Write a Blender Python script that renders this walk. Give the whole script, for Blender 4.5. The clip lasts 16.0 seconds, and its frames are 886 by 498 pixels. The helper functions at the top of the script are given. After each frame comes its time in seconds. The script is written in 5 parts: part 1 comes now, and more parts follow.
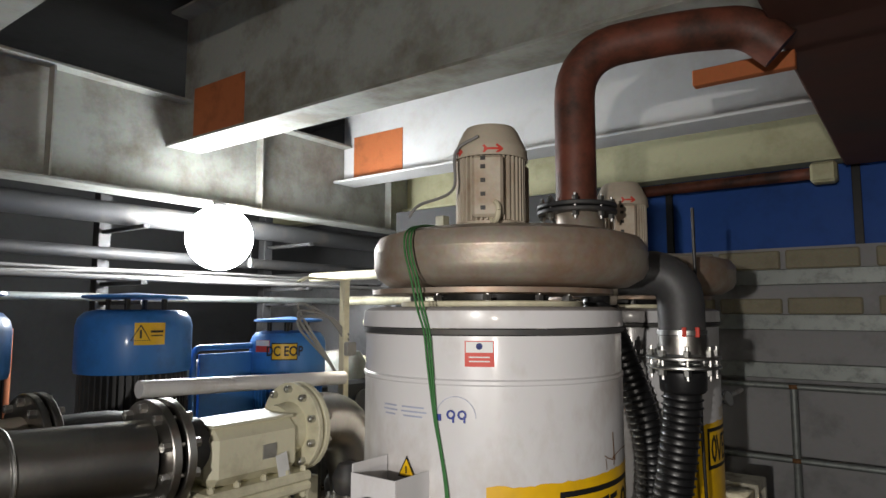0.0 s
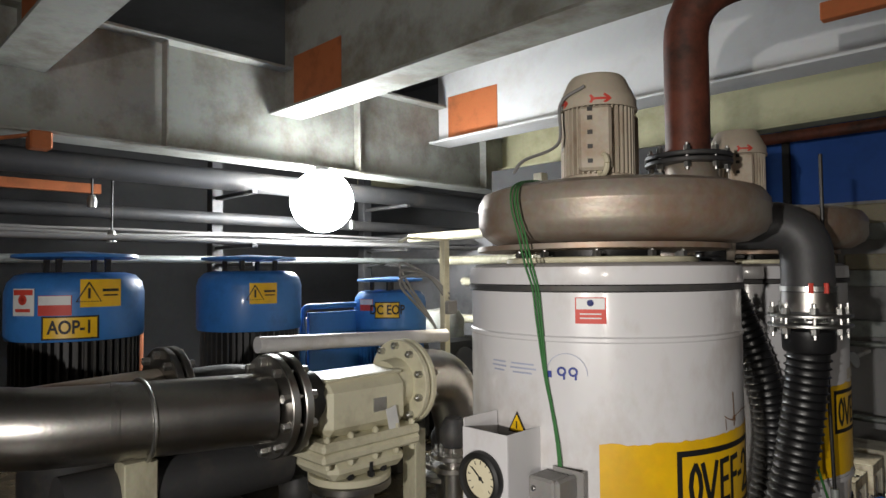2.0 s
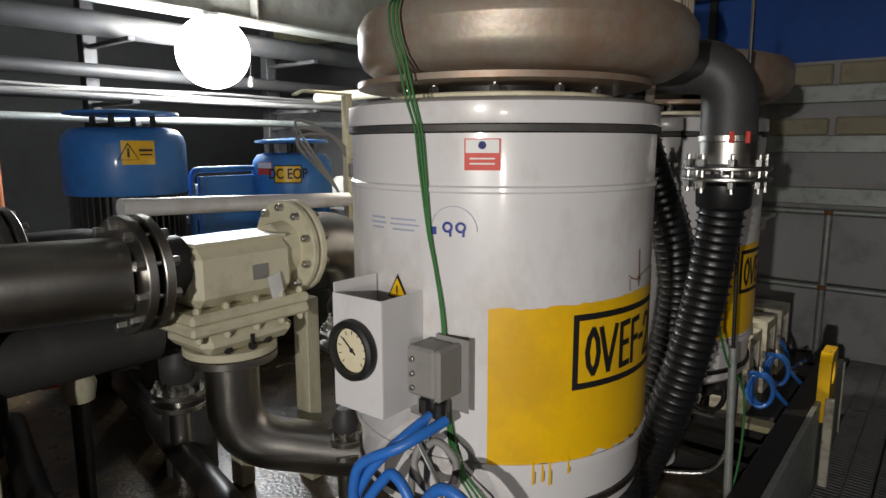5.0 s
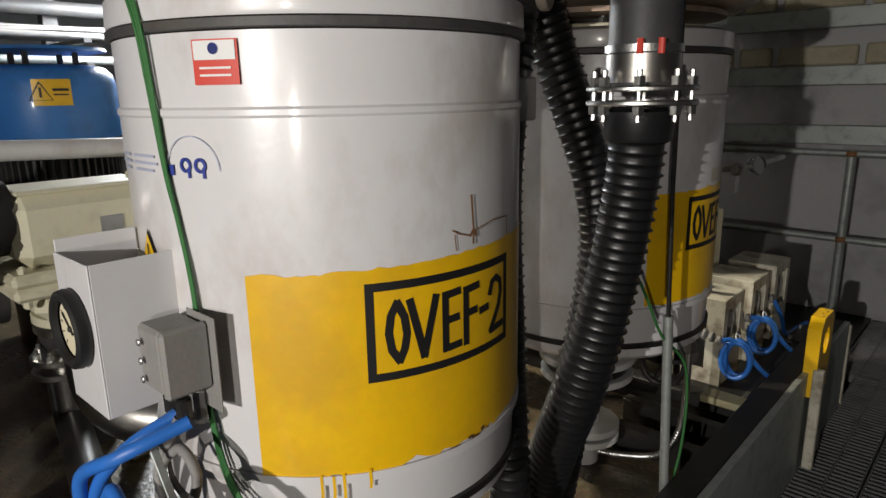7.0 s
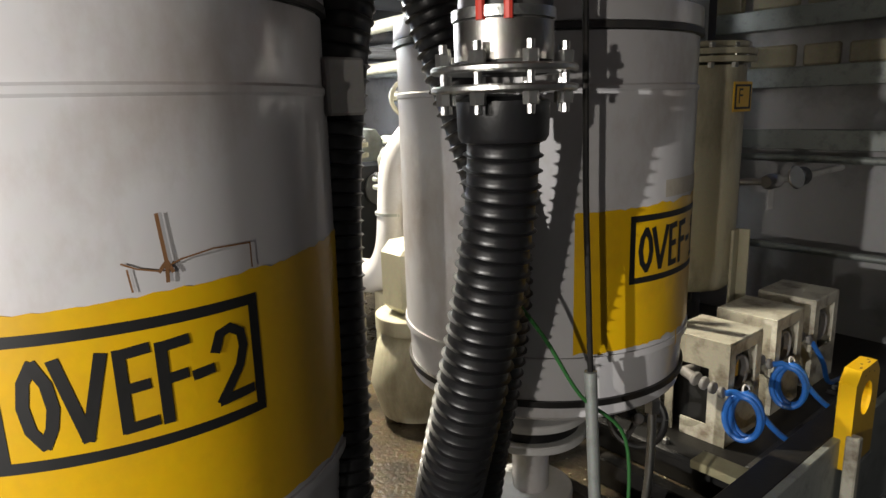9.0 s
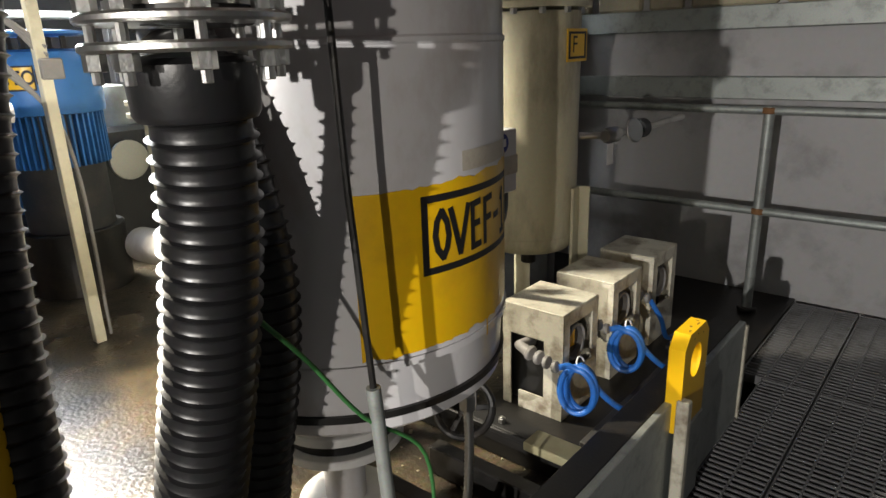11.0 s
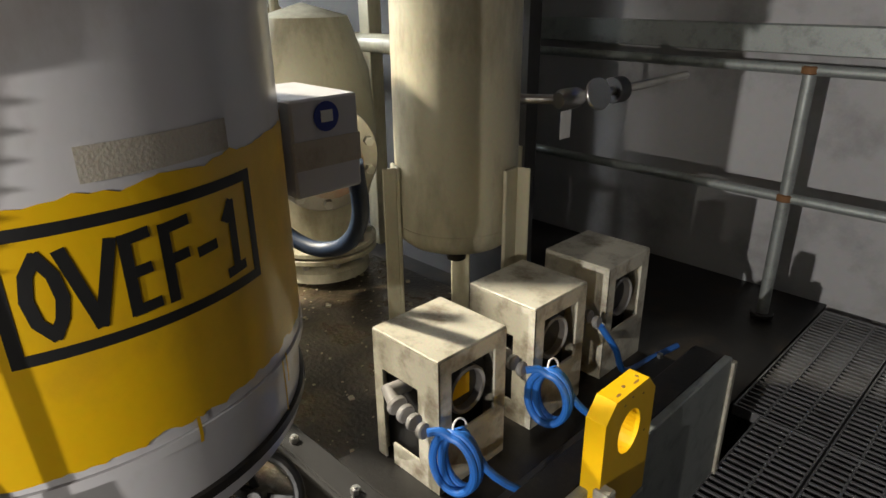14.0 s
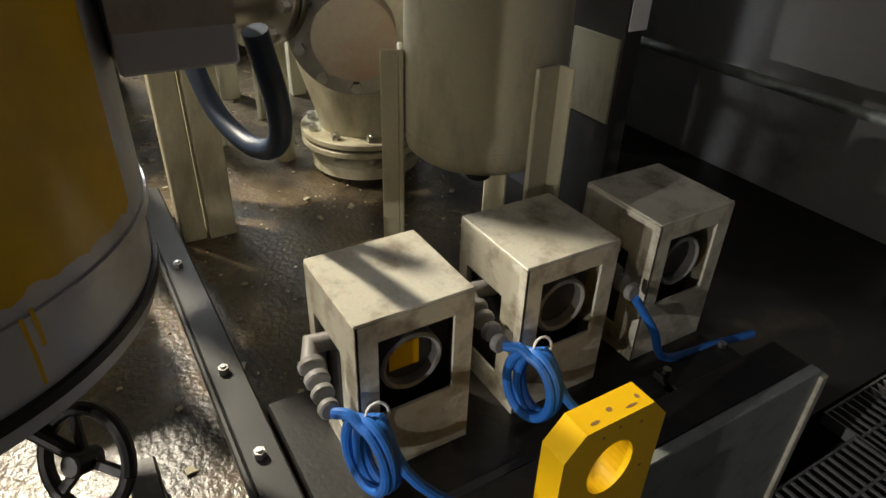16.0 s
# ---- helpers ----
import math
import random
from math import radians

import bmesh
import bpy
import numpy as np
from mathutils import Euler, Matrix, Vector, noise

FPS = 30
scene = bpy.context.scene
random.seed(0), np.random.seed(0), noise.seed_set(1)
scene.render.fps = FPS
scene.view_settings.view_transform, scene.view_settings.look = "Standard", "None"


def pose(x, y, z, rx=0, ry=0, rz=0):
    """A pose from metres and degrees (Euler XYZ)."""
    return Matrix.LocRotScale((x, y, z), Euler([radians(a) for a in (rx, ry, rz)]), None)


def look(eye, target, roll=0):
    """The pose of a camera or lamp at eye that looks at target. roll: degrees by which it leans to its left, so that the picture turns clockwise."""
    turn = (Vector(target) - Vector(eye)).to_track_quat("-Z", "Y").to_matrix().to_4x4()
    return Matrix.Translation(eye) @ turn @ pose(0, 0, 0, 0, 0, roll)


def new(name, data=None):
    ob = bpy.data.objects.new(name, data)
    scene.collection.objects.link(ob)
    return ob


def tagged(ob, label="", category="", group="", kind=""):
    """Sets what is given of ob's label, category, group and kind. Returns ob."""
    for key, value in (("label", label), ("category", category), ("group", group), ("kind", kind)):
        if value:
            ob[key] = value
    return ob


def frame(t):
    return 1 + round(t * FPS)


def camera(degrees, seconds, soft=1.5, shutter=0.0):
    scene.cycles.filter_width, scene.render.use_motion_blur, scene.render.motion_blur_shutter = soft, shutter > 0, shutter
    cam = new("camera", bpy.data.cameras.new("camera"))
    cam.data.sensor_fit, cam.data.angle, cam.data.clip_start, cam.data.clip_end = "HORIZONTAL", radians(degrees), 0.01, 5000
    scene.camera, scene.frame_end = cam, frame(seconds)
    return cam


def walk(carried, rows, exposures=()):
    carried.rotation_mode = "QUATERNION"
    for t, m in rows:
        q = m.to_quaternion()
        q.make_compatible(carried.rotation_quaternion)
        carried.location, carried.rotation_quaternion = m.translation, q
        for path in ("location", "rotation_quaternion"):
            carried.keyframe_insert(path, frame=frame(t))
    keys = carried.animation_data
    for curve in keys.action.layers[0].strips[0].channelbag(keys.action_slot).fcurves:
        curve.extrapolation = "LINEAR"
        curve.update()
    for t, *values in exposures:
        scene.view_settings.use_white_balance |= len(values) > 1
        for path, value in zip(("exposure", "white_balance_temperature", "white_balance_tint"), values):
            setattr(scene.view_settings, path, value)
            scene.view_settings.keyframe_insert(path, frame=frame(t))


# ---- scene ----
cam = camera(69.3, 16.0)
METRES, EYE, TILT, LEAN, TURN = 4.0, 1.6, 0.0, 0.0, 37.4
PATH = [
    (0, (0.151, 0.216, 1.649), (-1.038, 1.812, 1.844), 0.0),
    (0.5, (0.133, 0.217, 1.646), (-1.16, 1.733, 1.813), -0.4),
    (1, (0.122, 0.21, 1.643), (-1.261, 1.651, 1.752), -0.7),
    (1.5, (0.12, 0.213, 1.641), (-1.23, 1.685, 1.734), -0.4),
    (2, (0.115, 0.205, 1.641), (-1.299, 1.618, 1.714), -0.5),
    (2.5, (0.101, 0.183, 1.634), (-1.435, 1.462, 1.683), -1.3),
    (3, (0.099, 0.187, 1.632), (-1.458, 1.442, 1.66), -0.8),
    (3.5, (0.082, 0.217, 1.626), (-1.473, 1.475, 1.614), -0.8),
    (4, (0.061, 0.268, 1.617), (-1.475, 1.548, 1.558), -0.7),
    (4.5, (0.017, 0.37, 1.601), (-1.415, 1.759, 1.456), 0.3),
    (5, (0.019, 0.48, 1.567), (-1.211, 2.023, 1.246), -0.1),
    (5.2, (0.035, 0.533, 1.558), (-1.194, 2.071, 1.205), -0.7),
    (7.5, (0.184, 1.207, 1.491), (-1.179, 2.588, 1.006), -0.7),
    (8, (0.229, 1.375, 1.481), (-1.229, 2.664, 1.019), -0.8),
    (8.5, (0.266, 1.506, 1.465), (-1.248, 2.716, 0.971), -1.0),
    (9, (0.259, 1.629, 1.448), (-1.25, 2.869, 1.017), -1.7),
    (9.5, (0.21, 1.777, 1.467), (-1.176, 3.134, 0.978), -0.7),
    (10, (0.21, 1.847, 1.467), (-1.04, 3.317, 0.94), -1.7),
    (12.3, (0.262, 2.232, 1.428), (-1.002, 3.618, 0.733), -1.2),
    (12.5, (0.229, 2.286, 1.42), (-1.018, 3.68, 0.711), -0.3),
    (13, (0.175, 2.432, 1.432), (-1.082, 3.826, 0.742), -0.4),
    (13.5, (0.145, 2.551, 1.423), (-1.071, 3.95, 0.673), -0.6),
    (14, (0.193, 2.721, 1.423), (-1.127, 4.018, 0.663), -0.6),
    (14.5, (0.206, 2.85, 1.387), (-1.133, 4.051, 0.512), 0.3),
    (15, (0.171, 2.981, 1.37), (-1.143, 4.175, 0.45), 2.6),
    (15.5, (0.111, 3.103, 1.344), (-1.222, 4.22, 0.357), 2.4),
    (16, (0.081, 3.228, 1.321), (-1.359, 4.116, 0.254), 1.9),
]
walk(cam, [(t, look(eye, target, roll)) for t, eye, target, roll in PATH],
     exposures=[(0, -0.55), (3.5, -0.55), (5.2, -0.7), (7.5, -0.2), (8.5, -0.05), (9.5, 0.6), (10, 0.75), (12.3, 0.8), (14.5, 0.75), (16, 0.4)])

# ---- world and light ----
world = bpy.data.worlds.new("world")
scene.world = world
world.use_nodes = True
world.node_tree.nodes["Background"].inputs[0].default_value = (0.75, 0.85, 1.0, 1)
world.node_tree.nodes["Background"].inputs[1].default_value = 0.02


def lamp(name, kind, place, target, power, size, colour, beam=66):
    data = bpy.data.lights.new(name, kind)
    data.energy, data.color = power, colour
    if kind == "AREA":
        data.shape, data.size = "DISK", size
    else:
        data.shadow_soft_size, data.spot_size, data.spot_blend = size, radians(beam), 0.6
    ob = new(name, data)
    ob.matrix_world = look(place, target)
    return ob


FLOOD = (-4.35, 3.25, 2.24)
lamp("work_light", "AREA", (0.24, -1.3, 1.66), (-0.6, 3.0, 0.95), 92, 0.05, (1.0, 0.955, 0.90))
lamp("walkway_light", "SPOT", (1.45, -1.5, 1.3), (-0.93, 2.4, 0.95), 150, 0.03, (1.0, 0.93, 0.84), 30)
# added fill that strengthens the flood light's beam; no fixture hangs here
lamp("flood_fill", "SPOT", (-2.7, 2.75, 2.35), (-1.05, 3.2, 0.35), 420, 0.06, (1.0, 0.9, 0.72))


# ---- materials ----
def material(name, colour, rough=0.5, metal=0.0, dirt=None, amount=0.3, scale=6.0, grain=0.12, bump=0.15, coat=0.0, streak=1.0, edge=0.5):
    """Paint or metal with stains at one scale, grain at another, and fine relief."""
    m = bpy.data.materials.new(name)
    m.use_nodes = True
    nt = m.node_tree
    n, link = nt.nodes, nt.links
    b = n["Principled BSDF"]
    geo = n.new("ShaderNodeTexCoord")
    mp = n.new("ShaderNodeMapping")
    mp.inputs["Scale"].default_value = (1, 1, streak)
    link.new(geo.outputs["Object"], mp.inputs["Vector"])
    big = n.new("ShaderNodeTexNoise")
    big.inputs["Scale"].default_value, big.inputs["Detail"].default_value, big.inputs["Roughness"].default_value = scale, 8, 0.65
    fine = n.new("ShaderNodeTexNoise")
    fine.inputs["Scale"].default_value, fine.inputs["Detail"].default_value = scale * 14, 4
    link.new(mp.outputs[0], big.inputs["Vector"])
    link.new(geo.outputs["Object"], fine.inputs["Vector"])
    ramp = n.new("ShaderNodeValToRGB")
    ramp.color_ramp.elements[0].position, ramp.color_ramp.elements[1].position = edge, edge + 0.2
    link.new(big.outputs["Fac"], ramp.inputs["Fac"])
    k = n.new("ShaderNodeMath")
    k.operation = "MULTIPLY"
    k.inputs[1].default_value = amount
    link.new(ramp.outputs["Color"], k.inputs[0])
    mix = n.new("ShaderNodeMix")
    mix.data_type = "RGBA"
    mix.inputs["A"].default_value = (*colour, 1)
    mix.inputs["B"].default_value = (*(dirt or tuple(c * 0.45 for c in colour)), 1)
    link.new(k.outputs[0], mix.inputs["Factor"])
    mix2 = n.new("ShaderNodeMix")
    mix2.data_type, mix2.blend_type = "RGBA", "MULTIPLY"
    mix2.inputs["Factor"].default_value = grain
    link.new(mix.outputs["Result"], mix2.inputs["A"])
    link.new(fine.outputs["Color"], mix2.inputs["B"])
    link.new(mix2.outputs["Result"], b.inputs["Base Color"])
    rr = n.new("ShaderNodeMapRange")
    rr.inputs["To Min"].default_value, rr.inputs["To Max"].default_value = max(0.02, rough - 0.08), min(1, rough + 0.18)
    link.new(big.outputs["Fac"], rr.inputs["Value"])
    link.new(rr.outputs[0], b.inputs["Roughness"])
    b.inputs["Metallic"].default_value = metal
    b.inputs["Coat Weight"].default_value = coat
    b.inputs["Coat Roughness"].default_value = 0.12
    if bump:
        bm_ = n.new("ShaderNodeBump")
        bm_.inputs["Strength"].default_value, bm_.inputs["Distance"].default_value = bump, 0.004
        link.new(fine.outputs["Fac"], bm_.inputs["Height"])
        link.new(bm_.outputs[0], b.inputs["Normal"])
    return m


def glow(name, colour, strength):
    m = bpy.data.materials.new(name)
    m.use_nodes = True
    b = m.node_tree.nodes["Principled BSDF"]
    b.inputs["Base Color"].default_value = (1, 1, 1, 1)
    b.inputs["Emission Color"].default_value, b.inputs["Emission Strength"].default_value = (*colour, 1), strength
    return m


M_WHITE = material("white_enamel", (0.66, 0.65, 0.66), 0.28, dirt=(0.30, 0.22, 0.15), amount=0.5, scale=3.6, grain=0.06, bump=0.05, coat=0.3, streak=0.6)
M_YELLOW = material("yellow_paint", (0.86, 0.51, 0.005), 0.33, dirt=(0.48, 0.25, 0.02), amount=0.45, scale=4, grain=0.12, bump=0.08, coat=0.2)
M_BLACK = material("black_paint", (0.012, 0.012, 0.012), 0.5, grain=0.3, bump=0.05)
M_CREAM = material("cream_paint", (0.58, 0.55, 0.40), 0.42, dirt=(0.20, 0.15, 0.09), amount=0.65, scale=6, grain=0.2, bump=0.1, streak=0.35, edge=0.47)
M_BOX = material("grimy_cream_paint", (0.62, 0.59, 0.48), 0.45, dirt=(0.16, 0.11, 0.065), amount=0.8, scale=11, grain=0.3, bump=0.15, edge=0.48)
M_IVORY = material("ivory_paint", (0.72, 0.68, 0.50), 0.42, dirt=(0.3, 0.25, 0.15), amount=0.4, scale=7, grain=0.12)
M_BEAM = material("grey_beam_paint", (0.42, 0.43, 0.39), 0.55, dirt=(0.16, 0.13, 0.09), amount=0.7, scale=2.2, grain=0.25, edge=0.45)
M_BEAMW = material("white_beam_paint", (0.70, 0.70, 0.69), 0.5, dirt=(0.35, 0.28, 0.2), amount=0.3, scale=2.0, grain=0.1)
M_BEAMY = material("pale_yellow_beam_paint", (0.52, 0.50, 0.31), 0.55, dirt=(0.25, 0.2, 0.1), amount=0.5, scale=2.5, grain=0.15)
M_PRIMER = material("orange_primer", (0.52, 0.15, 0.045), 0.7, dirt=(0.18, 0.07, 0.03), amount=0.5, scale=5, grain=0.25)
M_REDPIPE = material("red_oxide_pipe", (0.20, 0.06, 0.035), 0.5, dirt=(0.03, 0.018, 0.012), amount=0.85, scale=5, grain=0.3, edge=0.42)
M_REDBEAM = material("red_oxide_soffit", (0.10, 0.035, 0.022), 0.7, dirt=(0.05, 0.05, 0.045), amount=0.7, scale=1.0, grain=0.3)
M_STEEL = material("stainless_steel", (0.50, 0.48, 0.45), 0.28, 1.0, dirt=(0.22, 0.19, 0.16), amount=0.55, scale=5, grain=0.2, bump=0.06, streak=0.6)
M_BRIGHT = material("bright_zinc", (0.62, 0.62, 0.60), 0.3, 1.0, dirt=(0.3, 0.27, 0.22), amount=0.4, scale=12, grain=0.2)
M_CAST = material("cast_aluminium", (0.46, 0.40, 0.33), 0.42, 0.5, dirt=(0.30, 0.15, 0.08), amount=0.65, scale=4, grain=0.25, edge=0.44)
M_GALV = material("galvanised_steel", (0.44, 0.47, 0.45), 0.45, 0.5, dirt=(0.24, 0.26, 0.24), amount=0.7, scale=14, grain=0.35)
M_RUBBER = material("black_rubber", (0.014, 0.014, 0.015), 0.3, grain=0.3, bump=0.1)
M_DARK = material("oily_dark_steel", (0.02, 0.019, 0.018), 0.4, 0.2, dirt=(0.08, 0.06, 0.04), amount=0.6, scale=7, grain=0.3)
M_DARKPIPE = material("dark_painted_pipe", (0.06, 0.06, 0.062), 0.5, 0.2, dirt=(0.14, 0.12, 0.10), amount=0.5, scale=5, grain=0.3)
M_BLUE = material("blue_paint", (0.04, 0.20, 0.56), 0.4, dirt=(0.02, 0.06, 0.16), amount=0.5, scale=4, grain=0.15, coat=0.2)
M_BLUEWALL = material("blue_sheet", (0.015, 0.11, 0.50), 0.55, dirt=(0.01, 0.05, 0.2), amount=0.5, scale=2, grain=0.15)
M_HOSE = material("blue_hose", (0.03, 0.17, 0.60), 0.35, dirt=(0.05, 0.08, 0.15), amount=0.5, scale=20, grain=0.2)
M_FLOOR = material("oily_concrete", (0.15, 0.115, 0.07), 0.24, dirt=(0.025, 0.02, 0.014), amount=0.9, scale=4.5, grain=0.6, bump=0.9, edge=0.42)
M_WALL = material("grey_cladding", (0.47, 0.465, 0.47), 0.6, dirt=(0.2, 0.195, 0.19), amount=0.7, scale=2.2, grain=0.15)
M_DARKWALL = material("dark_wall", (0.06, 0.06, 0.06), 0.8, dirt=(0.03, 0.03, 0.03), amount=0.5, scale=1.5, grain=0.3)
M_GRATE = material("painted_grating", (0.24, 0.24, 0.245), 0.38, 0.4, dirt=(0.05, 0.045, 0.04), amount=0.6, scale=9, grain=0.3)
M_CONC = material("pale_block", (0.50, 0.45, 0.32), 0.8, dirt=(0.3, 0.26, 0.18), amount=0.5, scale=4, grain=0.3, bump=0.4)
M_GREEN = material("green_rope", (0.035, 0.17, 0.04), 0.6, scale=40, grain=0.3)
M_GREY = material("grey_plastic", (0.26, 0.25, 0.24), 0.5, scale=8, grain=0.2)
M_LABEL = material("white_label", (0.75, 0.75, 0.74), 0.5, grain=0.05, bump=0)
M_RED = material("red_ink", (0.62, 0.06, 0.04), 0.5, grain=0.05, bump=0)
M_INK = material("blue_ink", (0.03, 0.05, 0.28), 0.5, grain=0.05, bump=0)
M_FADED = material("faded_blue_ink", (0.42, 0.45, 0.58), 0.5, grain=0.1, bump=0)
M_NAVY = material("navy_hose", (0.012, 0.03, 0.07), 0.4, scale=20, grain=0.2)
M_COWL = material("browned_ivory", (0.58, 0.50, 0.39), 0.5, dirt=(0.34, 0.17, 0.08), amount=0.7, scale=7, grain=0.2)
M_TAPE = material("old_tape", (0.58, 0.53, 0.44), 0.5, dirt=(0.3, 0.22, 0.14), amount=0.5, scale=18, grain=0.2)
M_RUST = material("rust_stain", (0.27, 0.13, 0.05), 0.7, scale=30, grain=0.3)
M_DIAL = material("dial_face", (0.70, 0.64, 0.46), 0.4, dirt=(0.5, 0.4, 0.2), amount=0.4, scale=12, grain=0.05, bump=0)
M_ORANGE = material("orange_handle", (0.75, 0.12, 0.02), 0.4, scale=12)
M_GLOW = glow("lamp_glow", (0.95, 0.98, 1.0), 150.0)


# ---- mesh helpers ----
def part(name, bm, mat, parent=None, label="", smooth=True):
    me = bpy.data.meshes.new(name)
    bmesh.ops.recalc_face_normals(bm, faces=bm.faces)
    bm.to_mesh(me)
    bm.free()
    me.materials.append(mat)
    if smooth:
        for p in me.polygons:
            p.use_smooth = True
        me.set_sharp_from_angle(angle=radians(35))
    ob = new(name, me)
    if parent:
        ob.parent = parent
    if label:
        ob["label"] = label
    return ob


def empty(name, place, label, category, group="", kind=""):
    ob = new(name)
    ob.empty_display_size = 0.05
    ob.location = place
    return tagged(ob, label, category, group, kind)


def box(x0, x1, y0, y1, z0, z1, bevel=0.004, bm=None):
    own = bm is None
    b = bmesh.new()
    r = bmesh.ops.create_cube(b, size=1)
    for v in r["verts"]:
        v.co = Vector(((x0 + x1) / 2 + v.co.x * (x1 - x0), (y0 + y1) / 2 + v.co.y * (y1 - y0), (z0 + z1) / 2 + v.co.z * (z1 - z0)))
    if bevel:
        bmesh.ops.bevel(b, geom=b.edges[:], offset=min(bevel, 0.4 * min(x1 - x0, y1 - y0, z1 - z0)), segments=1, affect="EDGES")
    return b if own else merge(bm, b)


def merge(bm, other, m=None):
    if m is not None:
        other.transform(m)
    me = bpy.data.meshes.new("tmp")
    other.to_mesh(me)
    other.free()
    bm.from_mesh(me)
    bpy.data.meshes.remove(me)
    return bm


def lathe(profile, seg=48, radius=None):
    """A turned body round z from (r, z) pairs; radius(angle) may stretch it."""
    bm = bmesh.new()
    rings = []
    for r, z in profile:
        if r < 1e-6:
            rings.append([bm.verts.new((0, 0, z))])
        else:
            ring = []
            for i in range(seg):
                a = 2 * math.pi * i / seg
                k = radius(a) if radius else 1
                ring.append(bm.verts.new((r * k * math.cos(a), r * k * math.sin(a), z)))
            rings.append(ring)
    for a, b in zip(rings, rings[1:]):
        for i in range(seg):
            j = (i + 1) % seg
            if len(a) == 1 and len(b) == 1:
                continue
            if len(a) == 1:
                bm.faces.new((a[0], b[i], b[j]))
            elif len(b) == 1:
                bm.faces.new((a[i], a[j], b[0]))
            else:
                bm.faces.new((a[i], a[j], b[j], b[i]))
    return bm


def disc(r, z0, z1, seg=40, hole=0.0, bevel=0.003):
    b = min(bevel, (z1 - z0) / 3)
    if hole:
        return lathe([(hole, z0), (r - b, z0), (r, z0 + b), (r, z1 - b), (r - b, z1), (hole, z1), (hole, z0)], seg)
    return lathe([(0, z0), (r - b, z0), (r, z0 + b), (r, z1 - b), (r - b, z1), (0, z1)], seg)


def smooth_path(points, steps=10):
    """A soft curve through the points."""
    p = [Vector(q) for q in points]
    p = [2 * p[0] - p[1], *p, 2 * p[-1] - p[-2]]
    out = []
    for a, b, c, d in zip(p, p[1:], p[2:], p[3:]):
        for i in range(steps):
            t = i / steps
            out.append(0.5 * (2 * b + (c - a) * t + (2 * a - 5 * b + 4 * c - d) * t * t + (3 * b - a - 3 * c + d) * t ** 3))
    out.append(p[-2])
    return out


def tube(points, r, seg=14, radii=None):
    """A round bar along the points; radii(i) may change its radius."""
    bm = bmesh.new()
    pts = [Vector(q) for q in points]
    rings, side = [], None
    for i, p in enumerate(pts):
        d = (pts[min(i + 1, len(pts) - 1)] - pts[max(i - 1, 0)]).normalized()
        if side is None:
            side = d.orthogonal().normalized()
        side = (side - d * side.dot(d)).normalized()
        up = d.cross(side)
        rr = radii(i) if radii else r
        rings.append([bm.verts.new(p + rr * (math.cos(2 * math.pi * k / seg) * side + math.sin(2 * math.pi * k / seg) * up)) for k in range(seg)])
    for a, b in zip(rings, rings[1:]):
        for k in range(seg):
            j = (k + 1) % seg
            bm.faces.new((a[k], a[j], b[j], b[k]))
    bm.faces.new(rings[0][::-1])
    bm.faces.new(rings[-1])
    return bm


def at(bm, m):
    bm.transform(m)
    return bm


def along(p, q):
    """The pose that lays z along p to q, at p."""
    return Matrix.Translation(p) @ (Vector(q) - Vector(p)).to_track_quat("Z", "Y").to_matrix().to_4x4()


def bend(points, radius, n=8):
    """The points of a pipe with rounded corners."""
    p = [Vector(q) for q in points]
    out = [p[0]]
    for a, b, c in zip(p, p[1:], p[2:]):
        u, w = (a - b).normalized(), (c - b).normalized()
        k = min(radius, (a - b).length * 0.49, (c - b).length * 0.49)
        s, e = b + u * k, b + w * k
        for i in range(n + 1):
            t = i / n
            out.append((1 - t) ** 2 * s + 2 * t * (1 - t) * b + t * t * e)
    out.append(p[-1])
    return out


def bolt(r=0.012, h=0.05):
    """A hexagon bolt with its nut and threaded end, along z."""
    bm = disc(r, 0, r * 1.3, 6, bevel=0.001)
    merge(bm, disc(r * 0.55, -h * 0.5, h, 10, bevel=0.001))
    return bm


def flange_pair(parent, m, r, bore, gap=0.012, thick=0.018, bolts=8, mat=None, stud=0.07, br=0.012, lower=None):
    """Two bolted flanges with their studs, on the axis z of m."""
    part("flange", at(disc(r, gap / 2, gap / 2 + thick, 48, hole=bore), m), mat or M_STEEL, parent)
    part("flange", at(disc(r, -gap / 2 - thick, -gap / 2, 48, hole=bore), m), lower or mat or M_STEEL, parent)
    for i in range(bolts):
        a = 2 * math.pi * (i + 0.5) / bolts
        bm = disc(br * 0.5, -stud / 2 - 0.01, stud / 2 + 0.01, 8, bevel=0.001)
        merge(bm, disc(br, gap / 2 + thick, gap / 2 + thick + br * 1.5, 6, bevel=0.001))
        merge(bm, disc(br, -gap / 2 - thick - br * 1.5, -gap / 2 - thick, 6, bevel=0.001))
        part("bolt", at(bm, m @ Matrix.Translation((0.86 * r * math.cos(a), 0.86 * r * math.sin(a), 0))), M_BRIGHT, parent)


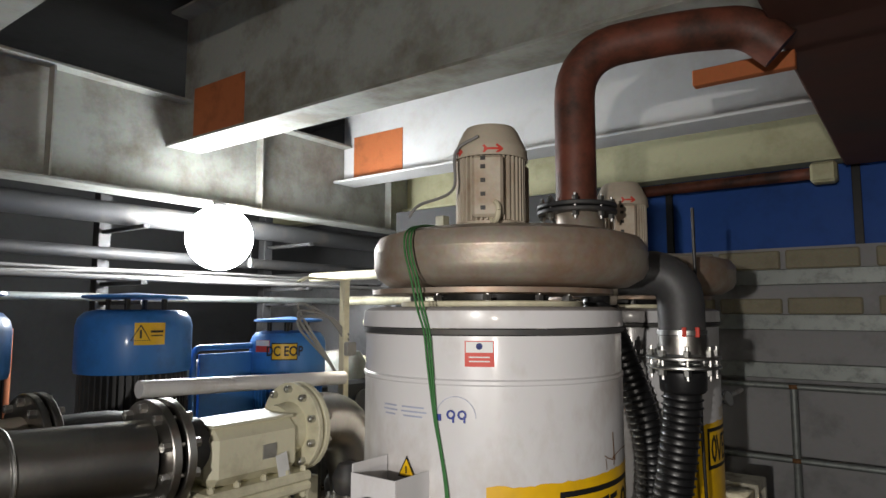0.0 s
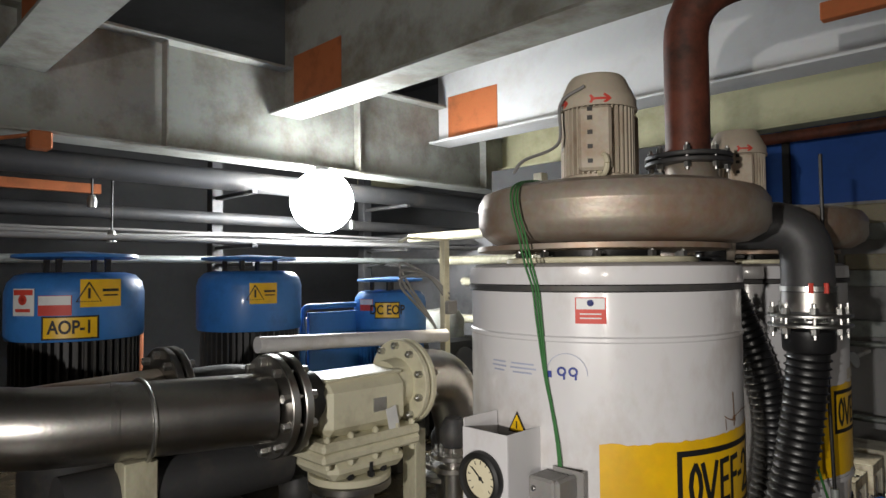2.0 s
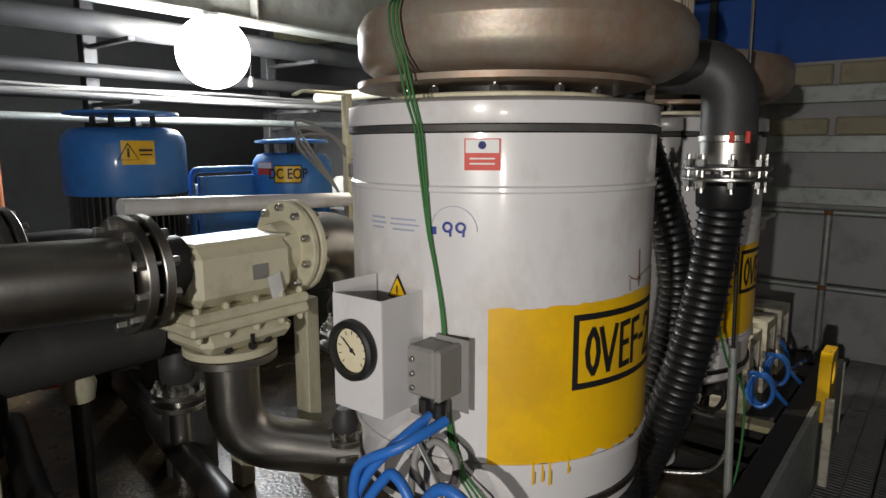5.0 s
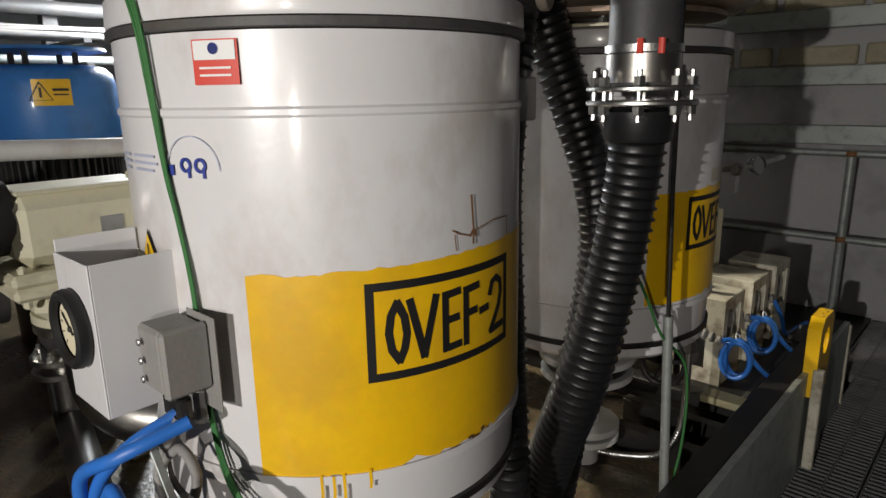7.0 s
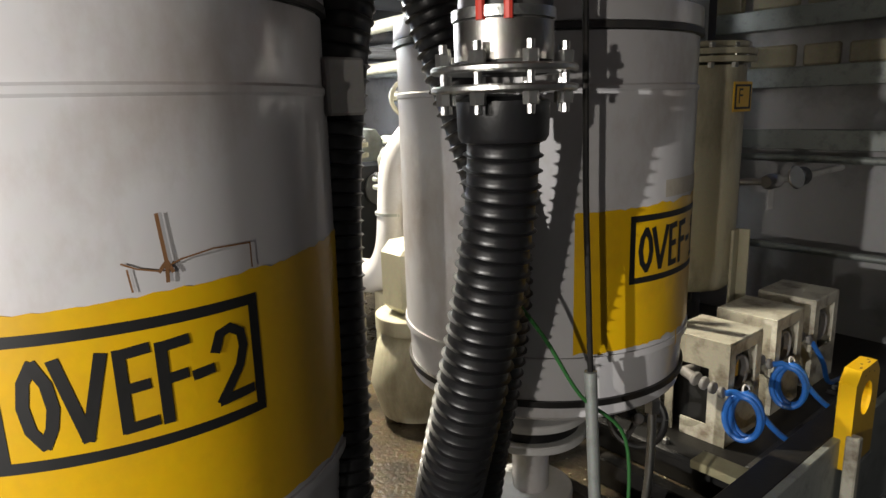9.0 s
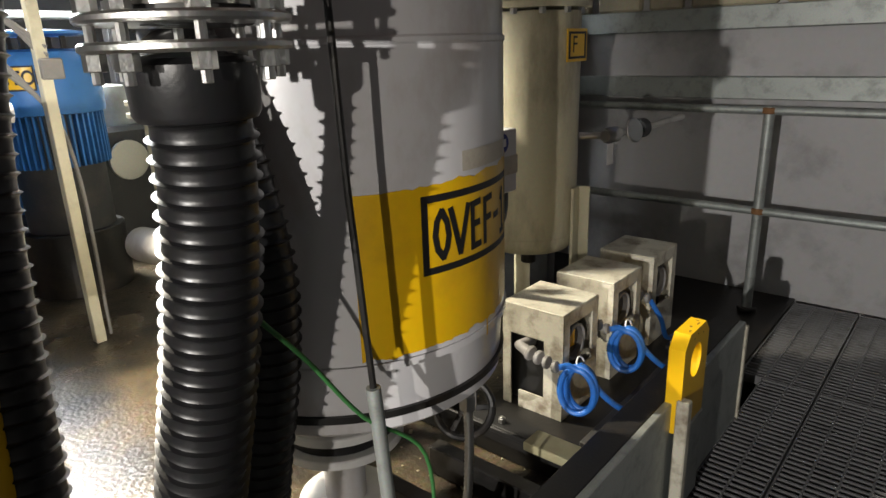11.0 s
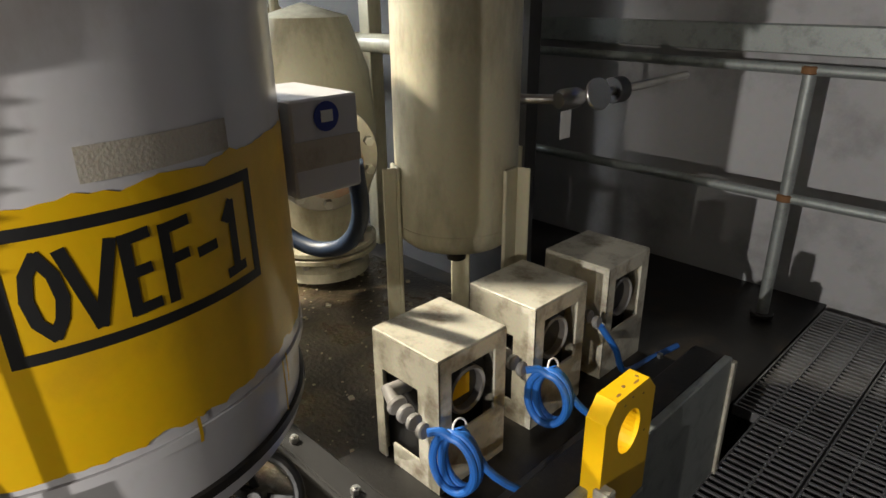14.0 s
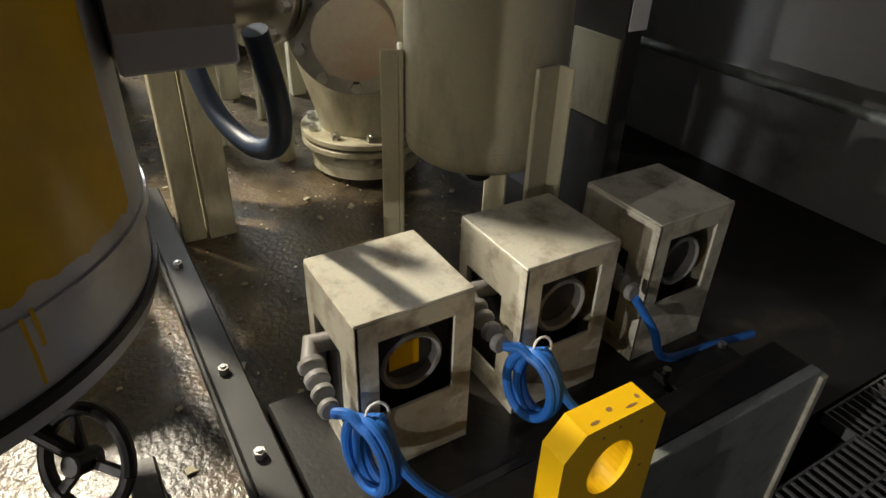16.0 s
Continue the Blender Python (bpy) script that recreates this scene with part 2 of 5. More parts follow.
def patch(c, r, a0, a1, low, high, cols=60, ragged=0.0, lean=0.0, seed=0):
    """A thin coat of paint on a drum of radius r about c, between two angles (degrees) and two heights, with a ragged edge."""
    bm = bmesh.new()
    prev = None
    for i in range(cols + 1):
        f = i / cols
        a = radians(a0 + (a1 - a0) * f)
        w = ragged * noise.noise((f * 14, seed, 0)) + ragged * 0.6 * noise.noise((f * 45, seed, 3))
        w2 = ragged * 2 * noise.noise((f * 17, seed + 5, 0)) + ragged * noise.noise((f * 60, seed, 8))
        z1, z0 = high + lean * f + w, low + lean * f + w2
        col = [bm.verts.new((c[0] + r * math.cos(a), c[1] + r * math.sin(a), z0 + (z1 - z0) * k / 6)) for k in range(7)]
        if prev:
            for k in range(6):
                bm.faces.new((prev[k], col[k], col[k + 1], prev[k + 1]))
        prev = col
    return bm


def words(text, size, spread=1.0, weight=0.0):
    """Lettering as a flat bmesh in x and y, centred; spread stretches its width."""
    cu = bpy.data.curves.new("lettering", "FONT")
    cu.body, cu.size, cu.align_x, cu.align_y, cu.offset = text, size, "CENTER", "CENTER", weight
    ob = bpy.data.objects.new("lettering", cu)
    me = bpy.data.meshes.new_from_object(ob)
    bm = bmesh.new()
    bm.from_mesh(me)
    bpy.data.objects.remove(ob)
    bpy.data.meshes.remove(me)
    bpy.data.curves.remove(cu)
    bmesh.ops.triangulate(bm, faces=bm.faces[:])
    for v in bm.verts:
        v.co.x *= spread
    return bm


def wrap(bm, c, r, angle, z, lean=0.0):
    """Lays a flat bmesh (x along, y up) on a drum; lean lifts it per metre along."""
    for _ in range(5):
        long = [e for e in bm.edges if e.calc_length() > 0.014]
        if not long:
            break
        bmesh.ops.subdivide_edges(bm, edges=long, cuts=1)
        bmesh.ops.triangulate(bm, faces=[f for f in bm.faces if len(f.verts) > 4])
    for v in bm.verts:
        a = radians(angle) + v.co.x / r
        v.co = Vector((c[0] + r * math.cos(a), c[1] + r * math.sin(a), z + v.co.y + lean * v.co.x))
    return bm


def flat(w, h, x=0.0, y=0.0):
    bm = bmesh.new()
    n = max(2, int(w / 0.012))
    cols = [[bm.verts.new((x - w / 2 + w * i / n, y + s * h / 2, 0)) for s in (-1, 1)] for i in range(n + 1)]
    for p, q in zip(cols, cols[1:]):
        bm.faces.new((p[0], q[0], q[1], p[1]))
    return bm


def strokes(lines, width):
    """Brush strokes along polylines, flat in x and y."""
    bm = bmesh.new()
    for line in lines:
        p = [Vector((*q, 0)) for q in line]
        left, right = [], []
        for i, q in enumerate(p):
            d = (p[min(i + 1, len(p) - 1)] - p[max(i - 1, 0)]).normalized()
            s = Vector((-d.y, d.x, 0)) * width / 2
            e = d * width * 0.3 * ((i == len(p) - 1) - (i == 0))
            left.append(bm.verts.new(q + s + e))
            right.append(bm.verts.new(q - s + e))
        for i in range(len(p) - 1):
            bm.faces.new((left[i], right[i], right[i + 1], left[i + 1]))
    return bm


GLYPHS = {
    "O": [[(0.5, 1), (0.2, 0.8), (0.08, 0.5), (0.2, 0.2), (0.55, 0)], [(0.5, 1), (0.82, 0.75), (0.92, 0.45), (0.8, 0.2), (0.55, 0)]],
    "V": [[(0, 1), (0.5, 0)], [(0.5, 0), (1, 1)]],
    "E": [[(0.1, 1), (0.1, 0)], [(0.1, 0.97), (0.95, 1)], [(0.1, 0.52), (0.85, 0.54)], [(0.1, 0.02), (1, 0.04)]],
    "F": [[(0.1, 1), (0.1, 0)], [(0.1, 0.97), (1, 1)], [(0.1, 0.54), (0.85, 0.56)]],
    "-": [[(0, 0.5), (1, 0.52)]],
    "2": [[(0.05, 0.75), (0.2, 0.95), (0.5, 1), (0.8, 0.9), (0.85, 0.7), (0.7, 0.45), (0.1, 0.03)], [(0.1, 0.03), (1, 0.06)]],
    "1": [[(0.2, 0.8), (0.55, 1)], [(0.55, 1), (0.55, 0)], [(0.1, 0.0), (0.95, 0.02)]],
}


def brush_text(text, cells, span, height, low, high, width):
    """Hand-brushed capitals set out in a box of that span and height, centred."""
    lines = []
    for ch, (u0, u1) in zip(text, cells):
        for line in GLYPHS[ch]:
            lines.append([((u0 + (u1 - u0) * x - 0.5) * span, (low + (high - low) * y - 0.5) * height) for x, y in line])
    return strokes(lines, width)


def i_beam(axis, a, b, centre, low, height, width, flange=0.02, web=0.014):
    """An I-beam along x or y from a to b."""
    bm = bmesh.new()
    for w, z0, z1 in ((width, low, low + flange), (web, low + flange, low + height - flange), (width, low + height - flange, low + height)):
        lo, hi = centre - w / 2, centre + w / 2
        box(*((a, b, lo, hi) if axis == "x" else (lo, hi, a, b)), z0, z1, 0.002, bm)
    return bm


# ---- structure ----
def structure(name, bm, mat, label, smooth=False):
    return tagged(part(name, bm, mat, smooth=smooth), label, name.split("_")[0], kind="structure")


structure("floor", box(-7.2, -0.385, -2.6, 4.42, -0.3, 0.27, 0), M_FLOOR, "oil-stained gritty concrete floor under the skid")
# borrows the near-black steel colour, much darker than the skid floor
structure("floor_back", box(-7.2, -0.47, 4.42, 5.95, -0.3, -0.01, 0), M_DARK, "near-black concrete floor beyond the skid")
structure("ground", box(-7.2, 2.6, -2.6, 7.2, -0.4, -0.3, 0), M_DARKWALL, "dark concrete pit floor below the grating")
structure("wall_north", box(-7.2, 2.6, 5.95, 6.1, -1.1, 2.16, 0), M_WALL, "grey painted cladding wall with scuffs and stains")
structure("wall_north_dark", box(-7.2, -2.9, 6.02, 6.14, 2.16, 4.1, 0), M_DARKWALL, "dark cladding high on the wall")
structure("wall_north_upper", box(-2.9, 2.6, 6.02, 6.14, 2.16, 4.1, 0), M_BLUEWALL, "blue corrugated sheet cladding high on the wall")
structure("wall_west", box(-7.3, -7.2, -2.6, 7.2, 0, 4.1, 0), M_DARKWALL, "dark concrete wall")
structure("wall_south", box(-7.2, 2.6, -2.7, -2.6, -1.1, 4.1, 0), M_DARKWALL, "dark concrete wall")
structure("wall_east", box(1.6, 1.7, -2.6, 5.95, -1.1, 4.1, 0), M_DARKWALL, "dark concrete wall")
# two panels added to shade the north wall from the flood, with a slit between
structure("wall_partition", box(-3.95, -2.66, 4.95, 5.03, -0.01, 2.62, 0), M_DARKWALL, "dark panel added to keep the flood light off the wall")
structure("wall_partition_end", box(-2.55, -1.55, 4.95, 5.03, -0.01, 2.62, 0), M_DARKWALL, "dark column edge behind the vessel, widened to block the flood light")
structure("wall_panel", box(-1.80, -1.56, 4.935, 4.9485, 0.45, 0.76, 0.002), M_CREAM, "pale cream sheet fixed to the dark blocking panel")
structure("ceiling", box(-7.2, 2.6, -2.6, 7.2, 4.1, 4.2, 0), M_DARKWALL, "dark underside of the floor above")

# girder along the hall and the cross beams that meet it
girder = tagged(part("girder", i_beam("y", -2.6, 5.9, -4.52, 2.52, 0.8, 0.26), M_BEAM, smooth=False), "grey painted steel girder with a dusty lower flange", "girder", kind="structure")
for y in (0.2, 2.0, 3.7, 5.4):
    part("stiffener", box(-4.5, -4.41, y - 0.006, y + 0.006, 2.542, 3.298, 0), M_BEAM, girder, smooth=False)
for y, mat, lab in ((1.12, M_BEAM, "grey painted steel cross beam"), (3.0, M_BEAM, "grey painted steel cross beam with a bright lower flange"), (4.78, M_BEAMW, "white painted steel cross beam")):
    b = tagged(part("cross_beam", i_beam("x", -4.505, 1.6, y, 2.93, 1.1, 0.3), mat, smooth=False), lab, "beam", "cross beams", "structure")
    part("primer_patch", box(-4.36, -3.72, y - 0.0125, y + 0.0125, 2.96, 3.4, 0.0), M_PRIMER, b, "bare orange primer patch", smooth=False)
tagged(part("wall_beam", i_beam("x", -7.2, 1.6, 5.8, 2.78, 0.5, 0.2), M_BEAMY, smooth=False), "pale yellow steel beam along the wall", "beam", kind="structure")
tagged(part("edge_beam", box(-0.24, 0.75, 0.9, 5.6, 2.7, 3.6, 0.01), M_REDBEAM, smooth=False), "red oxide steel box beam with dark soot", "beam", kind="structure")
duct = empty("rusty_bar", (-1.0, 5.55, 2.66), "rusty brown pipe with a pale end cap under the beam", "pipe")
part("pipe", at(tube([(-3, 0, 0), (0.55, 0, 0)], 0.045, 16), Matrix()), M_REDPIPE, duct)
part("end_cap", box(0.55, 0.72, -0.07, 0.07, -0.08, 0.07, 0.02), M_BEAMY, duct)
for x in (-1.62, -0.2):
    tagged(part("wall_mullion", box(x - 0.03, x + 0.03, 5.985, 6.018, 2.16, 3.0, 0.003), M_DARK), "dark upright between the blue sheets", "mullion", kind="structure")

# horizontal galvanised rails on the wall
for z in (1.128, 1.505, 1.86):
    tagged(part("wall_rail", box(-3.0, 1.58, 5.88, 5.948, z, z + 0.125, 0.006), M_GALV), "galvanised steel channel rail across the wall", "rail", "wall rails", "structure")
blocks = ((-2.2, 0.36), (-1.78, 0.28), (-1.45, 0.2), (-1.2, 0.46), (-0.7, 0.5), (-0.1, 0.6))
for z, h in ((1.63, 0.13), (1.985, 0.15)):
    for x, w in blocks:
        tagged(part("wall_block", box(x, x + w, 5.895, 5.948, z + 0.001, z + h + 0.02 * noise.noise((x, z, 0)), 0.012), M_CONC), "pale rough block resting on the wall rail", "block", "blocks on the rails", "structure")

# tubular frame before the wall
frame_rack = empty("pipe_frame", (0, 5.6, 0), "galvanised tube frame with rusty joints before the wall", "frame", kind="structure")
for x in (-0.645, 0.75):
    part("post", tube([(x, 0, 0.02), (x, 0, 1.12)], 0.026, 14), M_GALV, frame_rack)
    part("foot", at(disc(0.05, 0, 0.02), pose(x, 0, 0)), M_DARK, frame_rack)
    for z in (0.57, 1.1):
        part("joint", at(lathe([(0.02, -0.02), (0.036, -0.012), (0.036, 0.012), (0.02, 0.02)], 14), pose(x, 0, z)), M_RUST, frame_rack)
for z in (0.57, 1.1):
    part("rail", tube([(-2.4, 0, z), (1.55, 0, z)], 0.022, 12), M_GALV, frame_rack)


# walkway of steel grating, its panels side by side
def grating(x0, x1, y0, y1):
    g = empty("floor_grating", (x0, y0, 0), "dark painted steel bar grating panel", "grating", "walkway panels", "structure")
    verts, faces = [], []

    def bar(a0, a1, b0, b1, c0, c1):
        k = len(verts)
        verts.extend([(x, y, z) for x in (a0, a1) for y in (b0, b1) for z in (c0, c1)])
        faces.extend([(k, k + 1, k + 3, k + 2), (k + 4, k + 6, k + 7, k + 5), (k, k + 4, k + 5, k + 1), (k + 2, k + 3, k + 7, k + 6), (k, k + 2, k + 6, k + 4), (k + 1, k + 5, k + 7, k + 3)])

    w, d = x1 - x0, y1 - y0
    n = int(d / 0.031)
    for i in range(1, n):
        y = d * i / n
        bar(0.006, w - 0.006, y - 0.0035, y + 0.0035, -0.03, -0.001)
    m = max(2, round(w / 0.095))
    for i in range(1, m):
        x = w * i / m
        bar(x - 0.004, x + 0.004, 0.006, d - 0.006, -0.012, 0.0)
    me = bpy.data.meshes.new("bars")
    me.from_pydata(verts, [], faces)
    me.materials.append(M_GRATE)
    bars = new("bars", me)
    bars.parent = g
    bars["kind"] = "stuff"
    for name, q in (("edge_bar", (0, 0.006, 0, d)), ("edge_bar", (w - 0.006, w, 0, d)), ("end_bar", (0.006, w - 0.006, 0, 0.006)), ("end_bar", (0.006, w - 0.006, d - 0.006, d))):
        part(name, box(*q, -0.04, 0.002, 0), M_GRATE, g, smooth=False)


ys = (-2.5, -0.6, 1.2, 3.0, 4.83, 5.86)
for y0, y1 in zip(ys, ys[1:]):
    for x0, x1 in ((-0.36 if y0 < 4.5 else -0.455, -0.14), (-0.132, 0.5), (0.508, 1.59)):
        grating(x0, x1, y0 + 0.004, y1 - 0.004)
for y in (-2.4, -0.6, 1.2, 3.0, 4.83, 5.9):
    tagged(part("grating_bearer", box(-0.38, 1.6, y - 0.03, y + 0.03, -0.2, -0.042, 0), M_DARK, smooth=False), "dark steel bearer under the grating", "bearer", "bearers", "structure")

# side plate of the skid with its lifting lug
skid = empty("skid_plate", (-0.37, 3.5, 0), "grey painted steel side plate of the equipment skid", "plate", kind="structure")
part("plate", box(-0.012, 0.012, -5.9, 0.935, -0.15, 0.42, 0.003), M_GALV, skid, smooth=False)
part("end_strip", box(-0.02, 0.02, 0.936, 0.96, -0.02, 0.4, 0.003), M_BOX, skid, "pale edge strip", smooth=False)
part("top_flange", box(-0.1, -0.013, -5.9, 0.93, 0.40, 0.418, 0.003), M_DARK, skid, smooth=False)


def lifting_lug(y, label):
    g = empty("lifting_lug", (-0.355, y, 0.3), label, "lug")
    bm = bmesh.new()
    t = 0.024
    outline = [(-0.1, 0.02), (0.1, 0.02), (0.1, 0.30), (0.065, 0.34), (-0.065, 0.34), (-0.1, 0.30)]
    n = 32
    ring = [(0.045 * math.cos(2 * math.pi * i / n), 0.235 + 0.055 * math.sin(2 * math.pi * i / n)) for i in range(n)]

    def edge(a):
        d = Vector((math.cos(a), math.sin(a)))
        best = 9
        for p, q in zip(outline, outline[1:] + outline[:1]):
            p, q = Vector((p[0], p[1] - 0.235)), Vector((q[0], q[1] - 0.235))
            e = q - p
            den = d.x * e.y - d.y * e.x
            if abs(den) > 1e-9:
                s = (p.x * e.y - p.y * e.x) / den
                u = (p.x * d.y - p.y * d.x) / den
                if s > 0 and -1e-6 <= u <= 1 + 1e-6:
                    best = min(best, s)
        return (d.x * best, 0.235 + d.y * best)

    angles = sorted([2 * math.pi * i / n for i in range(n)] + [math.atan2(p[1] - 0.235, p[0]) % (2 * math.pi) for p in outline])
    loops = []
    for x in (-t, t):
        loops.append(([bm.verts.new((x, *edge(a))) for a in angles], [bm.verts.new((x, 0.045 * math.cos(a), 0.235 + 0.055 * math.sin(a))) for a in angles]))
    k = len(angles)
    (o0, i0), (o1, i1) = loops
    for i in range(k):
        j = (i + 1) % k
        bm.faces.new((o0[i], o0[j], i0[j], i0[i]))
        bm.faces.new((o1[i], i1[i], i1[j], o1[j]))
        bm.faces.new((o0[i], o1[i], o1[j], o0[j]))
        bm.faces.new((i0[i], i0[j], i1[j], i1[i]))
    part("plate", bm, M_YELLOW, g, "chipped yellow plate with an oval eye", smooth=False)
    part("stiffener", box(0.0125, 0.05, -0.11, -0.075, -0.28, 0.14, 0.004), M_BOX, g, "pale welded rib", smooth=False)
    for k, (y, z, w, h) in enumerate(((-0.04, 0.3405, 0.03, 0.01), (-0.005, 0.3405, 0.018, 0.014), (0.03, 0.3405, 0.04, 0.008), (0.05, 0.3405, 0.012, 0.016))):
        part("chip", at(disc(0.5, 0, 0.02, 7), pose(0.012 - 0.01 * (k % 2), y, z - 0.0005) @ Matrix.Diagonal((h * 0.6, w * 0.6, 0.03, 1))), M_RUST, g, smooth=False)
    for y, z in ((-0.03, 0.315), (0.045, 0.31), (0.0, 0.322), (0.07, 0.2)):
        part("chip", at(disc(0.5, 0, 0.02, 7), pose(0.0238, y, z, 0, 90, 0) @ Matrix.Diagonal((0.005, 0.007, 0.04, 1))), M_RUST, g, smooth=False)
    part("stem", box(0.0125, 0.03, -0.1, 0.1, -0.28, 0.02, 0.004), M_GALV, g, smooth=False)


lifting_lug(3.79, "yellow painted steel lifting lug welded to the skid plate")


# ---- the two oil mist separators ----
C2, C1, R = (-0.887, 1.853), (-0.885, 2.918), 0.374


def ring(r0, r1, z0, z1, seg=72):
    return lathe([(r0, z0), (r1, z0), (r1, z1), (r0, z1), (r0, z0)], seg)


def separator(c, label, branch=True):
    g = empty("mist_separator", (*c, 0.27), label, "separator", "oil mist separators")
    o = pose(0, 0, -0.27)
    body = [(0, 0.90), (R, 0.90), (R, 0.905), (R, 1.470), (R + 0.003, 1.474), (R + 0.003, 1.482), (R - 0.002, 1.486), (R - 0.001, 1.585), (R - 0.001, 1.59), (0, 1.59)]
    shell = part("shell", at(lathe(body, 96), o), M_WHITE, g, "white enamelled drum shell with stains")
    part("seam", at(ring(R - 0.01, R + 0.004, 0.884, 0.899, 96), o), M_WHITE, g)
    part("base_section", at(lathe([(0, 0.735), (R - 0.03, 0.735), (R - 0.012, 0.75), (R - 0.006, 0.883), (0, 0.883)], 96), o), M_WHITE, g, "white lower bowl")
    part("lower_strap", at(ring(R - 0.02, R - 0.002, 0.778, 0.793, 96), o), M_DARK, g, "black clamp ring")
    part("strap", at(lathe([(R, 1.592), (R + 0.008, 1.594), (R + 0.008, 1.606), (R, 1.608)], 96), o), M_DARKPIPE, g, "grey clamp strap")
    part("lid", at(lathe([(0, 1.609), (R + 0.004, 1.609), (R + 0.006, 1.615), (R + 0.004, 1.652), (R - 0.02, 1.662), (0, 1.662)], 96), o), M_WHITE, g, "white drum lid")
    part("lid_ring", at(disc(0.27, 1.663, 1.678, 64), o), M_IVORY, g)
    part("neck", at(disc(0.17, 1.679, 1.705, 48), o), M_DARK, g)
    for i in range(10):
        a = 2 * math.pi * i / 10 + 0.2
        part("bolt", at(bolt(0.012, 0.02), o @ pose(0.235 * math.cos(a), 0.235 * math.sin(a), 1.679)), M_BRIGHT, g)
    # drain below
    part("drain_pipe", at(lathe([(0, 0.272), (0.05, 0.272), (0.05, 0.43), (0.05, 0.6), (0.12, 0.7), (0.2, 0.733), (0, 0.733)], 40), o @ pose(0.05, -0.1, 0)), M_WHITE, g)
    for z, r in ((0.66, 0.155), (0.60, 0.15), (0.41, 0.115), (0.375, 0.115)):
        part("flange", at(disc(r, z - 0.011, z + 0.011, 48, hole=0.04), o @ pose(0.05, -0.1, 0)), M_LABEL, g, "white drain flange")
    part("valve_band", at(disc(0.13, 0.612, 0.648, 40), o @ pose(0.05, -0.1, 0)), M_RUBBER, g, "black valve body")
    o2 = o @ pose(0, 0, -0.03)
    # blower: scroll casing, outlet and motor
    def grow(a):
        f = ((math.degrees(a) - 60) % 360) / 360
        return 0.86 + 0.64 * max(0, f - 0.25) ** 1.6
    s = 0.385
    prof = [(0, 1.742), (0.6 * s, 1.742), (0.88 * s, 1.752), (0.97 * s, 1.775), (s, 1.80), (s, 1.838), (1.004 * s, 1.842), (1.004 * s, 1.848), (s, 1.852), (s, 1.862), (0.96 * s, 1.888), (0.85 * s, 1.902), (0.6 * s, 1.91), (0, 1.930)]
    sc = part("scroll_casing", at(lathe(prof, 96, grow), o2), M_CAST, g, "grimy cast aluminium blower scroll")
    part("flange_rim", at(ring(0.16, 0.355, 1.728, 1.741, 64), o2), M_CAST, g)
    part("plug", at(disc(0.024, 0, 0.02, 18), o2 @ pose(-0.05, -0.327, 1.80, 90, 0, 0) @ pose(0, 0, -0.008)), M_RUST, sc, "rusty round plug")
    motor = part("motor_body", at(disc(0.086, 1.931, 2.14, 40), o2), M_COWL, g, "rust-browned ivory finned motor body")
    for i in range(40):
        a = 2 * math.pi * i / 40
        part("fin", at(box(0.084, 0.106, -0.0022, 0.0022, 1.945, 2.135, 0), o2 @ pose(0, 0, 0, 0, 0, math.degrees(a))), M_COWL, motor, smooth=False)
    for a in (-62, 70, 160):
        part("terminal_block", at(box(0.086, 0.122, -0.045, 0.045, 1.95, 2.13, 0.008), o2 @ pose(0, 0, 0, 0, 0, a)), M_COWL, motor)
        for z in (1.97, 2.01, 2.05, 2.09, 2.115):
            part("slot", at(box(0.121, 0.1245, -0.02, -0.006, z, z + 0.012, 0), o2 @ pose(0, 0, 0, 0, 0, a)), M_DARK, motor, smooth=False)
    cowl = part("fan_cowl", at(lathe([(0.112, 2.138), (0.112, 2.162), (0.108, 2.172), (0.083, 2.226), (0.075, 2.236), (0, 2.238)], 48), o2), M_COWL, g, "ivory fan cowl with a rust-brown bloom")
    for a in (-118, -52):
        arrow = strokes([[(-0.028, 0), (0.022, 0)], [(0.008, 0.011), (0.024, 0)], [(0.008, -0.011), (0.024, 0)], [(-0.03, 0.009), (-0.022, 0)], [(-0.03, -0.009), (-0.022, 0)]], 0.007)
        part("rotation_arrow", at(wrap(arrow, (0, 0), 0.1128, a, 2.151), o2), M_RED, cowl, "red rotation arrow")
    part("cowl_rim", at(ring(0.108, 0.1145, 2.134, 2.139, 48), o2), M_COWL, cowl)
    part("lifting_eye", at(tube([(0.028 * math.cos(a), 0, 0.028 * math.sin(a)) for a in [math.pi * 2 * i / 20 for i in range(21)]], 0.008, 8), o2 @ pose(0.07, -0.09, 1.965, 0, 0, -35)), M_DIAL, g, "dull yellow lifting ring")
    if not branch:
        return g
    # pressure outlet upwards
    part("outlet_flange", at(disc(0.108, -0.012, 0.012, 40), o @ along((0.20, 0.45, 1.78), (0.395, 0.54, 1.78))), M_CAST, g, "pale cast outlet flange")
    part("outlet_neck", at(tube(bend([(0.26, 0.22, 1.84), (0.20, 0.42, 1.84), (0.08, 0.56, 1.84), (0.0, 0.61, 2.06)], 0.12), 0.085, 24), o2), M_CAST, g)
    # side branch down to the corrugated hose
    part("branch_elbow", at(tube(bend([(0.20, 0.45, 1.78), (0.395, 0.54, 1.78), (0.405, 0.52, 1.50)], 0.16), 0.074, 24), o), M_DARKPIPE, g, "dark grey elbow with a clamp")
    part("collar", at(ring(0.06, 0.081, 1.575, 1.59, 32), o @ pose(0.405, 0.52, 0)), M_BRIGHT, g)
    part("collar", at(ring(0.06, 0.078, 1.515, 1.572, 32), o @ pose(0.405, 0.52, 0)), M_STEEL, g)
